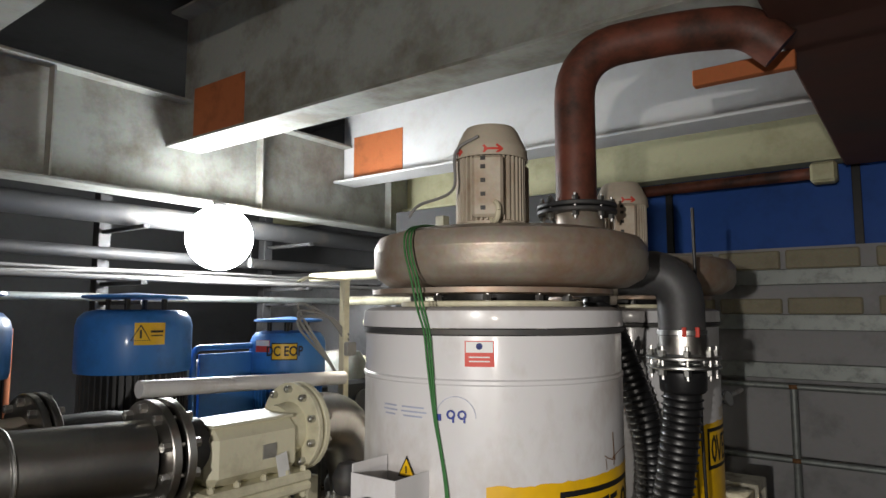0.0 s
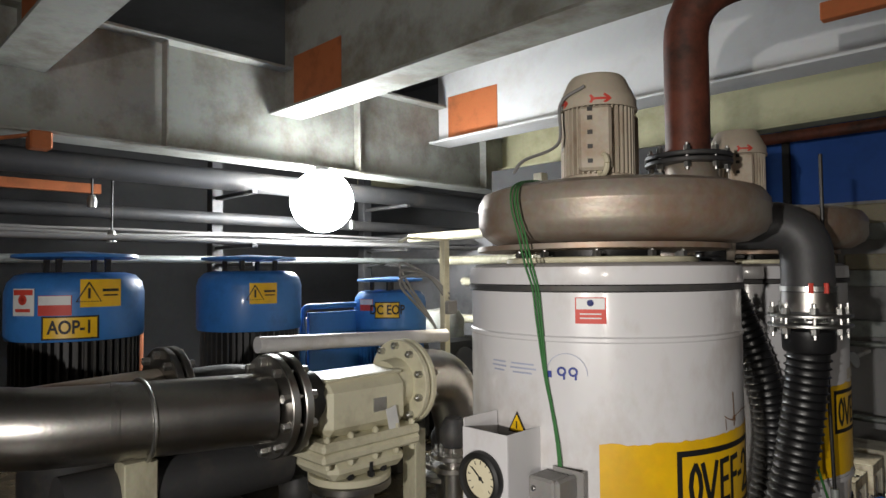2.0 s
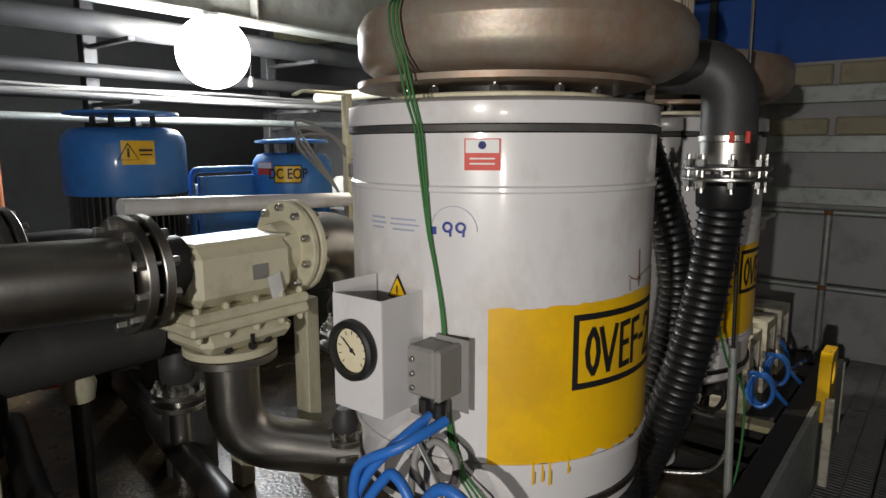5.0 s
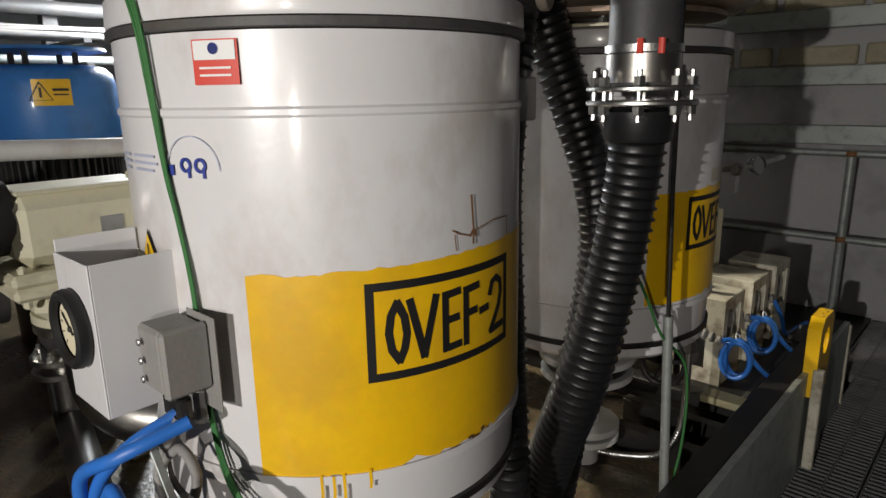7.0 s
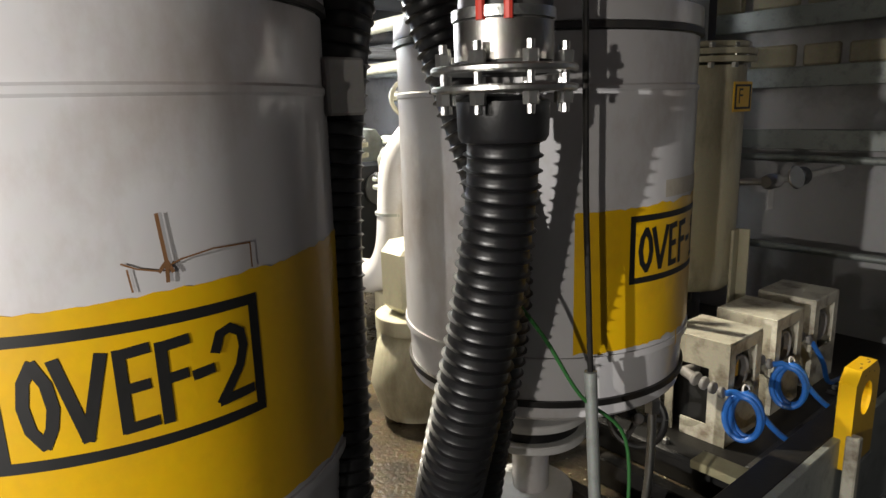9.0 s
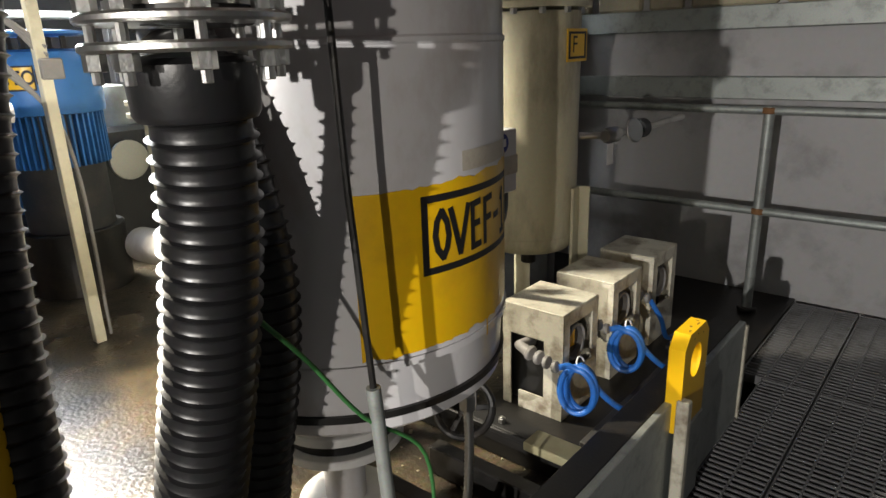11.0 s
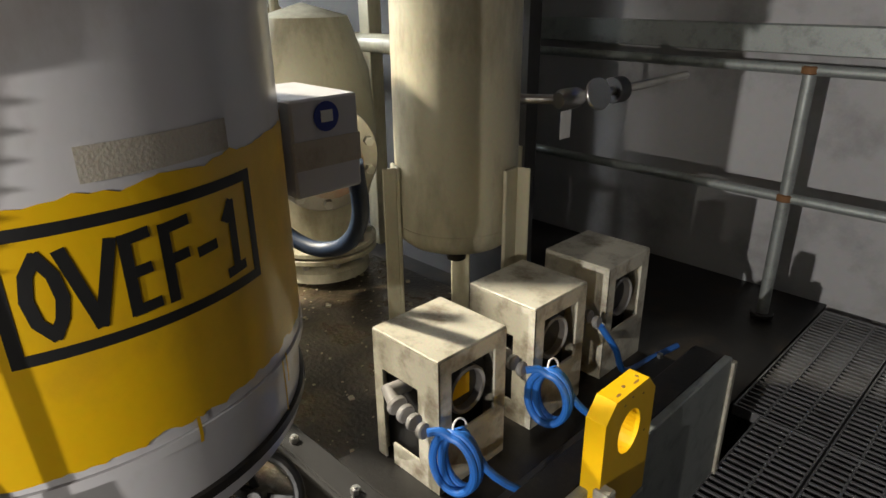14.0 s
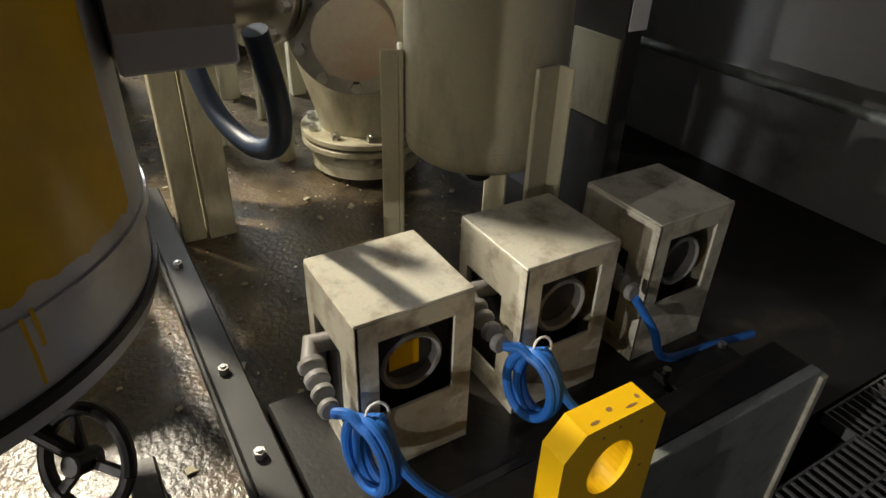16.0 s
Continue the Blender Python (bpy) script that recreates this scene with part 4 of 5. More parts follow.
def housing(y0, yellow, turn=0.0, coil=True):
    """A sheet box, open at its front window and at its side, with a round sight glass inside."""
    g = empty("sight_glass_housing", (-0.849, y0, 0.343), "grimy cream steel housing round a sight glass", "housing", "sight-glass housings")
    g.rotation_euler.z = radians(turn)
    w, d, h, t = 0.218, 0.222, 0.355, 0.006
    part("top", box(0, w, 0, d, h - t, h, 0.004), M_BOX, g, "dirty brown-stained top")
    part("side", box(0, t, 0, d, 0, h - t, 0.001), M_BOX, g, smooth=False)
    part("side", box(t, w - t, d - t, d, 0, h - t, 0.001), M_BOX, g, smooth=False)
    # front with its window
    for q in ((0.002, 0.04, 0, h - t), (d - 0.038, d, 0, h - t), (0.04, d - 0.038, 0, 0.145), (0.04, d - 0.038, 0.31, h - t)):
        part("front_strip", box(w - t, w, q[0], q[1], q[2], q[3], 0.0), M_BOX, g, smooth=False)
    # side with its opening
    for q in ((t, 0.03, 0, h - t), (0.152, w, 0, h - t), (0.03, 0.152, 0.256, h - t), (0.06, 0.152, 0, 0.06)):
        part("side_strip", box(q[0], q[1], 0, t, q[2], q[3], 0.0), M_BOX, g, smooth=False)
    # black block fills the hollow so its shade is put in as colour
    part("back_plate", box(0.02, w - 0.05, 0.02, d - 0.02, 0.02, h - 0.03, 0.002), M_BLACK, g, "black filler block painting the shade inside the housing")
    m = pose(w - 0.048, 0.111, 0.225, 90, 0, 90)
    part("glass_ring", at(lathe([(0.050, 0), (0.060, 0), (0.060, 0.03), (0.055, 0.034), (0.050, 0.03), (0.050, 0)], 36), m), M_GREY, g, "grey metal ring")
    part("glass", at(disc(0.050, 0.002, 0.012, 32), m), M_DARKPIPE, g, "dark glass disc")
    if yellow:
        # yellow reflection on the glass, laid on as a painted patch
        part("oil", at(box(-0.035, 0.022, -0.022, 0.032, 0.0125, 0.014, 0), m), M_YELLOW, g, "yellow patch painting a reflection on the glass")
    # gland and elbow out of the side
    e = part("cable_gland", at(tube([(0.10, 0.04, 0.235), (0.085, -0.03, 0.235), (0.13, -0.045, 0.23)], 0.018, 14), Matrix()), M_GREY, g, "grey ribbed cable gland")
    for i in range(4):
        x = 0.125 + 0.03 * i
        part("gland_ring", at(disc(0.024 - 0.002 * i, 0, 0.016, 12), along((x, -0.043 - 0.003 * i, 0.231 - 0.006 * i), (x + 0.05, -0.05, 0.22))), M_GREY, g)
    if not coil:
        part("blue_hose", tube(smooth_path([(0.235, -0.05, 0.205), (0.26, 0.0, 0.12), (0.27, 0.05, 0.03), (0.28, 0.2, 0.012), (0.3, 0.32, 0.012)], 8), 0.0095, 10), M_HOSE, g, "short blue hose")
        return g
    # coil of blue hose with its tail
    pts = []
    for i in range(58):
        q = 2 * math.pi * i / 19
        k = i / 58
        w = 0.048 + 0.006 * math.sin(q * 0.37)
        pts.append((0.275 + 0.95 * w * math.sin(q) + 0.008 * k, -0.02 + 0.3 * w * math.sin(q) + 0.036 * k, 0.135 + (0.072 + 0.005 * math.sin(q * 0.21)) * math.cos(q)))
    pts = [(0.235, -0.05, 0.215), (0.255, -0.03, 0.218)] + pts + [(0.33, 0.03, 0.13), (0.37, 0.09, 0.06), (0.40, 0.17, 0.015), (0.39, 0.26, 0.012)]
    part("blue_coil", tube(smooth_path(pts, 3), 0.0095, 10), M_HOSE, g, "coiled blue hose tied with cable ties")
    part("cable_tie", at(tube([(0.02 * math.cos(q), 0.02 * math.sin(q), 0) for q in [2 * math.pi * i / 14 for i in range(15)]], 0.0025, 6), pose(0.272, 0.01, 0.215, 0, 70, 0)), M_LABEL, g)
    return g


housing(3.512, True)
housing(3.842, False)
housing(4.172, False, 0.0, False)

# ---- filter vessel and its valve ----
fv = empty("filter_vessel", (-1.10, 4.05, 0.27), "cream painted upright filter vessel on flat legs", "vessel")
part("body", lathe([(0, 0.42), (0.10, 0.424), (0.155, 0.437), (0.175, 0.455), (0.182, 0.48), (0.182, 1.30), (0, 1.30)], 64), M_CREAM, fv, "cream stained cylinder")
part("weld_seam", at(ring(0.17, 0.1835, 0.492, 0.498, 64), Matrix()), M_CREAM, fv)
part("drain", at(disc(0.03, 0.36, 0.42, 16), Matrix()), M_DARK, fv)
flange_pair(fv, pose(0, 0, 1.335), 0.215, 0.05, gap=0.006, thick=0.022, bolts=12, mat=M_CREAM, stud=0.07, br=0.013)
part("cover", disc(0.19, 1.365, 1.385, 48), M_CREAM, fv)
for a in (-114, 8, 130):
    lm = pose(0, 0, 0, 0, 0, a)
    part("leg", at(box(0.183, 0.195, -0.032, 0.032, 0, 0.68, 0.003), lm), M_CREAM, fv, smooth=False)
    part("leg_rib", at(box(0.195, 0.235, 0.026, 0.032, 0, 0.68, 0.002), lm), M_CREAM, fv, smooth=False)
    part("foot", at(box(0.16, 0.25, -0.05, 0.05, 0.0005, 0.012, 0.002), lm), M_DARK, fv, smooth=False)
tg = empty("vessel_sign", (-0.925, 4.06, 1.40), "small yellow tag plate lettered F on the vessel", "sign")
part("plate", box(0.008, 0.012, -0.07, 0.07, 0, 0.11, 0.002), M_YELLOW, tg, smooth=False)
for q in ((-0.06, -0.05, 0.01, 0.1), (0.05, 0.06, 0.01, 0.1), (-0.05, 0.05, 0.01, 0.018), (-0.05, 0.05, 0.092, 0.1)):
    part("border", box(0.012, 0.0135, *q, 0), M_BLACK, tg, smooth=False)
part("lettering", at(words("F", 0.08), pose(0.014, -0.02, 0.055, 90, 0, 90)), M_BLACK, tg)
va = empty("needle_valve", (-0.92, 4.24, 1.14), "steel needle valve with a paper tag on the vessel's side", "valve")
part("pipe", tube(bend([(-0.07, -0.05, -0.02), (0.03, 0.02, -0.02), (0.06, 0.3, -0.02), (0.05, 0.75, -0.02)], 0.05), 0.014, 12), M_STEEL, va)
part("body", at(lathe([(0, -0.05), (0.022, -0.05), (0.03, -0.03), (0.03, 0.03), (0.022, 0.05), (0, 0.05)], 20), along((0.04, 0.05, -0.02), (0.05, 0.2, -0.02))), M_STEEL, va)
part("wheel", at(disc(0.045, 0.07, 0.082, 24), along((0.05, 0.09, -0.02), (0.2, 0.05, 0.02))), M_BRIGHT, va)
part("body", at(disc(0.04, 0, 0.05, 20), along((0.05, 0.26, -0.02), (0.06, 0.4, -0.02))), M_DARKPIPE, va)
part("tag", box(0.048, 0.05, 0.0, 0.05, -0.13, -0.05, 0), M_LABEL, va, "white paper tag", smooth=False)
part("tag_wire", tube([(0.05, 0.03, -0.05), (0.05, 0.05, -0.02)], 0.0015, 6), M_DARK, va)

# ---- valve and pipes on the near side ----
def pipe_y(parent, y0, y1, x, z, r, mat=M_STEEL, name="pipe"):
    return part(name, tube([(x, y0, z), (x, y1, z)], r, 28), mat, parent)


mp = empty("steel_pipe", (0, 0, 0), "oily stainless pipe with a bend and bolted flange", "pipe")
part("pipe", tube(bend([(-1.87, 1.35, 1.185), (-2.12, 0.50, 1.195), (-2.9, 0.12, 1.40), (-3.6, -0.1, 1.5)], 0.3), 0.118, 32), M_STEEL, mp)
part("weld_band", at(ring(0.11, 0.121, -0.012, 0.012, 40), along((-2.005, 0.89, 1.19), (-1.87, 1.35, 1.185))), M_STEEL, mp)
part("insulation", tube(bend([(-2.27, 0.40, 1.245), (-2.45, 0.33, 1.29), (-2.9, 0.12, 1.40), (-3.6, -0.1, 1.5)], 0.2), 0.15, 32), M_CAST, mp, "brown insulated sleeve")
part("clamp", tube([(-1.985 + 0.128 * math.cos(q), 0.96, 1.185 + 0.128 * math.sin(q)) for q in [radians(-60 + 10 * i) for i in range(31)]], 0.007, 8), M_BRIGHT, mp, "bright U-bolt clamp")
flange_pair(mp, along((-1.87, 1.37, 1.19), (-1.87, 2.4, 1.19)), 0.176, 0.1, gap=0.02, thick=0.03, bolts=10, mat=M_STEEL, stud=0.11, br=0.016, lower=M_STEEL)
part("support", box(-2.03, -1.94, 0.90, 1.0, 0.271, 1.07, 0.004), M_CREAM, mp, "cream pipe support post")
tp = empty("branch_pipe", (0, 0, 0), "dull steel branch pipe with a wide bolted flange", "pipe")
part("pipe", tube([(-2.25, 0.2, 1.16), (-2.22, 1.12, 1.2)], 0.11, 28), M_CAST, tp)
flange_pair(tp, along((-2.2, 1.13, 1.2), (-2.2, 2.2, 1.2)), 0.185, 0.1, gap=0.01, thick=0.025, bolts=10, mat=M_STEEL, stud=0.09, br=0.015)
part("pipe", tube(bend([(-2.2, 1.14, 1.2), (-2.2, 1.5, 1.2), (-2.3, 1.75, 0.9), (-2.3, 1.75, 0.271)], 0.2), 0.1, 28), M_DARKPIPE, tp)
lp = empty("lower_pipe", (0, 0, 0), "dull steel pipe below the valve line", "pipe")
part("pipe", tube([(-2.05, 0.75, 0.95), (-2.05, 1.5, 0.95)], 0.095, 28), M_DARKPIPE, lp)
part("support", box(-2.09, -2.01, 0.9, 0.98, 0.271, 0.86, 0.004), M_DARK, lp)

vb = empty("three_way_valve", (-1.87, 1.68, 0.27), "ivory cast valve body between bolted flanges with a tag", "valve")
bm = box(-0.12, 0.12, -0.19, 0.20, 0.79, 0.985, 0.035)
part("bonnet", bm, M_IVORY, vb)
part("top_plate", box(-0.1, 0.1, -0.17, 0.18, 0.9855, 0.998, 0.005), M_IVORY, vb)
part("split_flange", box(-0.15, 0.15, -0.22, 0.23, 0.752, 0.789, 0.01), M_IVORY, vb)
part("split_flange", box(-0.15, 0.15, -0.22, 0.23, 0.715, 0.751, 0.01), M_IVORY, vb)
part("body", box(-0.13, 0.13, -0.17, 0.18, 0.64, 0.714, 0.03), M_IVORY, vb)
for x in (-0.13, 0.13):
    for y in (-0.19, -0.09, 0.02, 0.12, 0.2):
        part("bolt", at(bolt(0.012, 0.02), pose(x, y, 0.79)), M_IVORY, vb)
        part("bolt", at(bolt(0.012, 0.02), pose(x, y, 0.714, 180)), M_IVORY, vb)
part("name_plate", box(0.121, 0.124, 0.02, 0.08, 0.86, 0.91, 0), M_BRIGHT, vb, smooth=False)
part("tag", at(box(0, 0.002, -0.025, 0.025, -0.1, 0, 0), pose(0.135, 0.09, 0.87, 12, 0, 0)), M_LABEL, vb, "white paper tag", smooth=False)
for z in (0.62, 0.59):
    part("flange", at(disc(0.155, z - 0.013, z + 0.013, 40, hole=0.05), Matrix()), M_IVORY if z > 0.6 else M_STEEL, vb)
for i in range(10):
    q = 2 * math.pi * i / 10
    part("bolt", at(bolt(0.014, 0.05), pose(0.13 * math.cos(q), 0.13 * math.sin(q), 0.636)), M_DARK, vb)
part("down_pipe", tube(bend([(0, 0, 0.58), (0, 0, 0.28), (0.3, 0.35, 0.18), (0.5, 0.6, 0.18)], 0.2), 0.092, 28), M_STEEL, vb, "bright bent steel pipe")
flange_pair(vb, along((0, 0.27, 0.93), (0, 1, 0.93)), 0.17, 0.08, gap=0.012, thick=0.024, bolts=10, mat=M_IVORY, stud=0.1, br=0.015)
part("neck", tube([(0, 0.18, 0.92), (0, 0.27, 0.93)], 0.1, 24), M_IVORY, vb)
part("neck", tube([(0, -0.30, 0.92), (0, -0.17, 0.92)], 0.1, 24), M_DARKPIPE, vb)
part("outlet_pipe", tube(bend([(0, 0.29, 0.93), (0, 0.52, 0.93), (0, 0.62, 0.7), (0, 0.62, 0.0)], 0.16), 0.115, 28), M_STEEL, vb)
part("leg", box(-0.04, 0.04, 0.30, 0.36, 0.001, 0.73, 0.004), M_CREAM, vb, "cream support leg")
part("leg", box(-0.2, -0.13, 0.1, 0.16, 0.001, 0.70, 0.004), M_CREAM, vb)


def small_valve(x, y, z, s=1.0, mat=None, label="small flanged steel valve on a stub pipe"):
    g = empty("stub_valve", (x, y, 0.27), label, "valve", "stub valves")
    h = z - 0.27
    part("stub", tube([(0, 0, 0.001), (0, 0, h + 0.1 * s)], 0.04 * s, 18), mat or M_STEEL, g)
    for k in (-0.03, 0.02):
        part("flange", at(disc(0.09 * s, h + k, h + k + 0.022, 32), Matrix()), mat or M_STEEL, g)
    for i in range(8):
        q = math.pi * i / 4
        part("bolt", at(bolt(0.011 * s, 0.03), pose(0.072 * s * math.cos(q), 0.072 * s * math.sin(q), h + 0.042)), M_BRIGHT, g)
    part("body", lathe([(0.03 * s, h + 0.05), (0.055 * s, h + 0.08 * s), (0.06 * s, h + 0.13 * s), (0.035 * s, h + 0.18 * s), (0, h + 0.19 * s)], 24), mat or M_DARKPIPE, g)
    return g


for q in ((-2.25, 1.69, 0.60, 1.15), (-1.75, 2.12, 0.86, 1.0), (-1.95, 2.28, 0.75, 1.2), (-2.0, 0.62, 0.78, 1.1), (-1.6, 1.95, 0.5, 0.8), (-1.5, 0.9, 0.45, 0.9)):
    small_valve(*q)
oh = empty("orange_lever", (-1.45, 0.62, 0.80), "orange valve lever on a dark stem", "lever")
part("stem", tube([(0, 0, -0.529), (0, 0, 0)], 0.02, 12), M_DARK, oh)
part("lever", at(box(-0.02, 0.10, -0.02, 0.02, 0, 0.014, 0.004), pose(0, 0, 0, 0, -15, 60)), M_ORANGE, oh)
rv = empty("red_lever", (-2.3, 1.35, 0.75), "small red lever valve with a pale body", "lever")
part("stem", tube([(0, 0, -0.479), (0, 0, 0)], 0.03, 12), M_DARK, rv)
part("lever", at(box(-0.11, 0.02, -0.015, 0.015, 0, 0.014, 0.004), pose(0, 0, 0, 0, 0, 70)), M_ORANGE, rv)
part("body", lathe([(0, -0.08), (0.05, -0.06), (0.06, 0), (0.04, 0.05), (0, 0.06)], 20), M_CREAM, rv)
for x, y in ((-1.4, 1.3), (-1.25, 1.0), (-1.6, 1.2), (-1.3, 1.72)):
    g = empty("drain_ring", (x, y, 0.30), "small yellow ringed drain fitting", "fitting", "drain fittings")
    part("ring", at(tube([(0.03 * math.cos(q), 0, 0.03 * math.sin(q)) for q in [2 * math.pi * i / 18 for i in range(19)]], 0.01, 8), pose(0, 0, 0.02, 0, 0, 40)), M_IVORY, g)
for y, z in ((0.5, 0.36), (1.0, 0.33), (1.5, 0.38)):
    g = empty("floor_pipe", (0, 0, 0), "dark oily pipe along the skid floor", "pipe", "floor pipes")
    part("pipe", tube([(-3.2, y + 0.4, z), (-1.0, y - 0.1, z)], 0.055, 16), M_DARK, g)

# ---- lube oil pump motors ----
def pump_motor(x, y, r, low, top, label, signs, face):
    g = empty("pump_motor", (x, y, 0.27), label, "motor", "pump motors")
    z = lambda v: v - 0.27
    part("cowl", lathe([(r * 0.98, z(low)), (r, z(low + 0.02)), (r, z(top - 0.09)), (r * 0.96, z(top - 0.045)), (r * 0.86, z(top - 0.012)), (r * 0.7, z(top)), (0, z(top))], 56), M_BLUE, g, "blue painted fan cowl")
    part("rain_cover", lathe([(0, z(top + 0.062)), (r * 0.8, z(top + 0.062)), (r * 0.92, z(top + 0.068)), (r * 0.9, z(top + 0.082)), (0, z(top + 0.10))], 48), M_BLUE, g, "blue canopy disc")
    for i in range(4):
        q = math.pi / 4 + math.pi / 2 * i
        part("post", at(box(-0.012, 0.012, -0.012, 0.012, z(top - 0.02), z(top + 0.062), 0.002), pose(0.5 * r * math.cos(q), 0.5 * r * math.sin(q), 0)), M_DARK, g)
    b = part("motor_body", at(disc(r * 0.80, 0.34, z(low) + 0.002, 40), Matrix()), M_DARKPIPE, g, "dark finned motor body")
    for i in range(48):
        part("fin", at(box(r * 0.79, r * 0.93, -0.005, 0.005, z(low) - 0.26, z(low) - 0.004, 0), pose(0, 0, 0, 0, 0, 7.5 * i)), M_DARKPIPE if r > 0.27 else M_BLUE, b, smooth=False)
    part("base", at(disc(r * 0.95, 0.001, 0.34, 40), Matrix()), M_DARK, g)
    for da, zz, w, h, kind in signs:
        c = (0, 0)
        def lay(bm, k, mat, nm, lab=""):
            part(nm, wrap(bm, c, r + k, face + da, z(zz)), mat, g, lab)
        if kind == "danger":
            lay(flat(w, h), 0.003, M_YELLOW, "warning_label", "yellow warning label")
            tri = [(-0.3 * w + 0.055 * math.cos(radians(90 + 120 * i)), -0.008 + 0.055 * math.sin(radians(90 + 120 * i)), 0) for i in (0, 1, 2, 3)]
            lay(tube(tri, 0.004, 5), 0.003, M_BLACK, "triangle")
            lay(flat(0.01, 0.045, -0.3 * w, 0), 0.005, M_BLACK, "bolt_mark")
            lay(flat(w * 0.42, 0.012, 0.22 * w, 0.012), 0.005, M_BLACK, "text_bar")
            lay(flat(w * 0.38, 0.007, 0.22 * w, -0.01), 0.005, M_BLACK, "text_bar")
        elif kind == "red":
            lay(flat(w, h), 0.003, M_RED, "label", "white and red label")
            lay(flat(w * 0.96, h * 0.45, 0, h * 0.25), 0.005, M_LABEL, "label_field")
        elif kind == "skull":
            lay(flat(w, h), 0.003, M_LABEL, "danger_label", "white danger label with red print")
            lay(flat(w * 0.9, h * 0.2, 0, h * 0.36), 0.005, M_RED, "text_bar")
            lay(at(disc(w * 0.2, 0, 0.001, 14), pose(0, 0.01, 0)), 0.005, M_RED, "pictogram")
            lay(flat(w * 0.7, h * 0.12, 0, -h * 0.3), 0.005, M_RED, "text_bar")
        else:
            lay(flat(w, h), 0.003, M_BLACK, "sign_border")
            lay(flat(w * 0.93, h * 0.86), 0.005, M_YELLOW, "sign_field", "yellow sign board")
            lay(words(kind, h * 0.78, 0.78, 0.002), 0.007, M_BLACK, "lettering", "black lettering")
    return g


pump_motor(-3.2, 1.11, 0.285, 1.36, 1.655, "blue pump motor with a yellow sign lettered AOP-1", [(-2, 1.42, 0.22, 0.10, "AOP-1"), (22, 1.565, 0.17, 0.12, "danger"), (-14, 1.515, 0.13, 0.085, "red"), (-41, 1.53, 0.11, 0.115, "skull")], -18)
pump_motor(-3.53, 2.16, 0.31, 1.31, 1.66, "blue pump motor with a yellow warning label", [(18, 1.53, 0.16, 0.12, "danger")], -32)
pump_motor(-3.46, 3.23, 0.26, 1.21, 1.515, "smaller blue pump motor with a yellow sign lettered DC EOP", [(-3, 1.385, 0.175, 0.115, "DC EOP"), (-38, 1.42, 0.12, 0.08, "red")], -42)
tf = empty("blue_tube_frame", (-3.55, 2.75, 0), "bent blue tube frame between the motors", "frame")
part("tube", tube(bend([(0, -0.2, 0.271), (0, -0.2, 1.42), (0, 0.35, 1.42)], 0.06), 0.02, 12), M_BLUE, tf)
part("sheet", box(-0.012, 0.012, -0.16, 0.3, 0.7, 1.38, 0.004), M_BLUE, tf)
wp = tagged(part("cream_pipe", tube([(-2.42, 1.6, 1.335), (-2.42, 2.75, 1.29)], 0.036, 18), M_WHITE), "pale cream pipe behind the valve", "pipe")
lpst = empty("arm_post", (-2.62, 2.95, 0.271), "cream steel post with a bent flat arm", "post")
part("post", box(-0.022, 0.022, -0.022, 0.022, 0, 1.56, 0.003), M_IVORY, lpst)
part("arm", box(-0.02, 0.02, -0.3, 0.03, 1.561, 1.575, 0.003), M_IVORY, lpst)
part("arm_lip", at(box(-0.02, 0.02, -0.06, 0.0, 0, 0.01, 0.002), pose(0, -0.3, 1.565, 25, 0, 0)), M_IVORY, lpst)
part("box", box(-0.03, 0.05, -0.02, 0.06, 1.12, 1.2, 0.006), M_GREY, lpst)
for k in range(3):
    hose("grey_cable", [(-2.6, 2.97, 1.45 + 0.03 * k), (-2.66, 2.85, 1.62), (-2.75, 2.7, 1.68 - 0.05 * k), (-2.7, 2.95, 1.3), (-2.62, 3.0, 1.0), (-2.62, 3.0, 0.29)], 0.008, M_GREY, "grey cable tied to the post", "cable", "post cables")

# ---- pipes, trays and cables behind the motors ----
for x, z, r, mat, lab in ((-4.75, 2.40, 0.085, M_DARKPIPE, "grey painted pipe along the hall"), (-5.1, 2.12, 0.05, M_DARKPIPE, "dark grey pipe along the hall"), (-4.9, 1.76, 0.03, M_GALV, "galvanised handrail tube along the hall"), (-5.2, 1.95, 0.045, M_DARKPIPE, "dark pipe along the hall"), (-4.6, 1.9, 0.02, M_GREY, "thin grey conduit along the hall")):
    tagged(part("hall_pipe", tube([(x, -2.5, z), (x, 5.85, z)], r, 18), mat), lab, "pipe", "hall pipes")
for k in range(7):
    z = 1.98 + 0.02 * (k % 3)
    hose("hall_cable", [(-4.95 - 0.03 * k, -2.5, z)] + [(-4.95 - 0.03 * k, -1.6 + 0.9 * i, z - 0.03 + 0.05 * noise.noise((i * 0.7, k, 0))) for i in range(8)] + [(-4.95 - 0.03 * k, 5.85, z)], 0.012, M_GREY, "grey cable sagging along the tray", "cable", "hall cables", 5)
ot = empty("orange_tray", (-5.0, 0, 2.24), "orange primed steel rail with brackets", "rail")
part("rail", box(-0.02, 0.02, -2.5, 1.75, 0, 0.07, 0.003), M_PRIMER, ot)
for y in (-1.2, 0.0, 0.9):
    part("bracket", box(0.021, 0.06, y, y + 0.04, -0.5, 0.07, 0.003), M_DARK, ot)
for y in (0.85, 1.15):
    g = empty("beam_clamp", (-4.36, y, 2.45), "orange primed clamp on the girder", "clamp", "beam clamps")
    part("jaw", box(-0.06, 0.06, 0, 0.12, -0.04, 0.069, 0.01), M_PRIMER, g)
    part("arm", at(box(-0.02, 0.02, -0.15, 0, 0, 0.02, 0.004), pose(0, 0, 0.03, 15, 0, 0)), M_PRIMER, g)
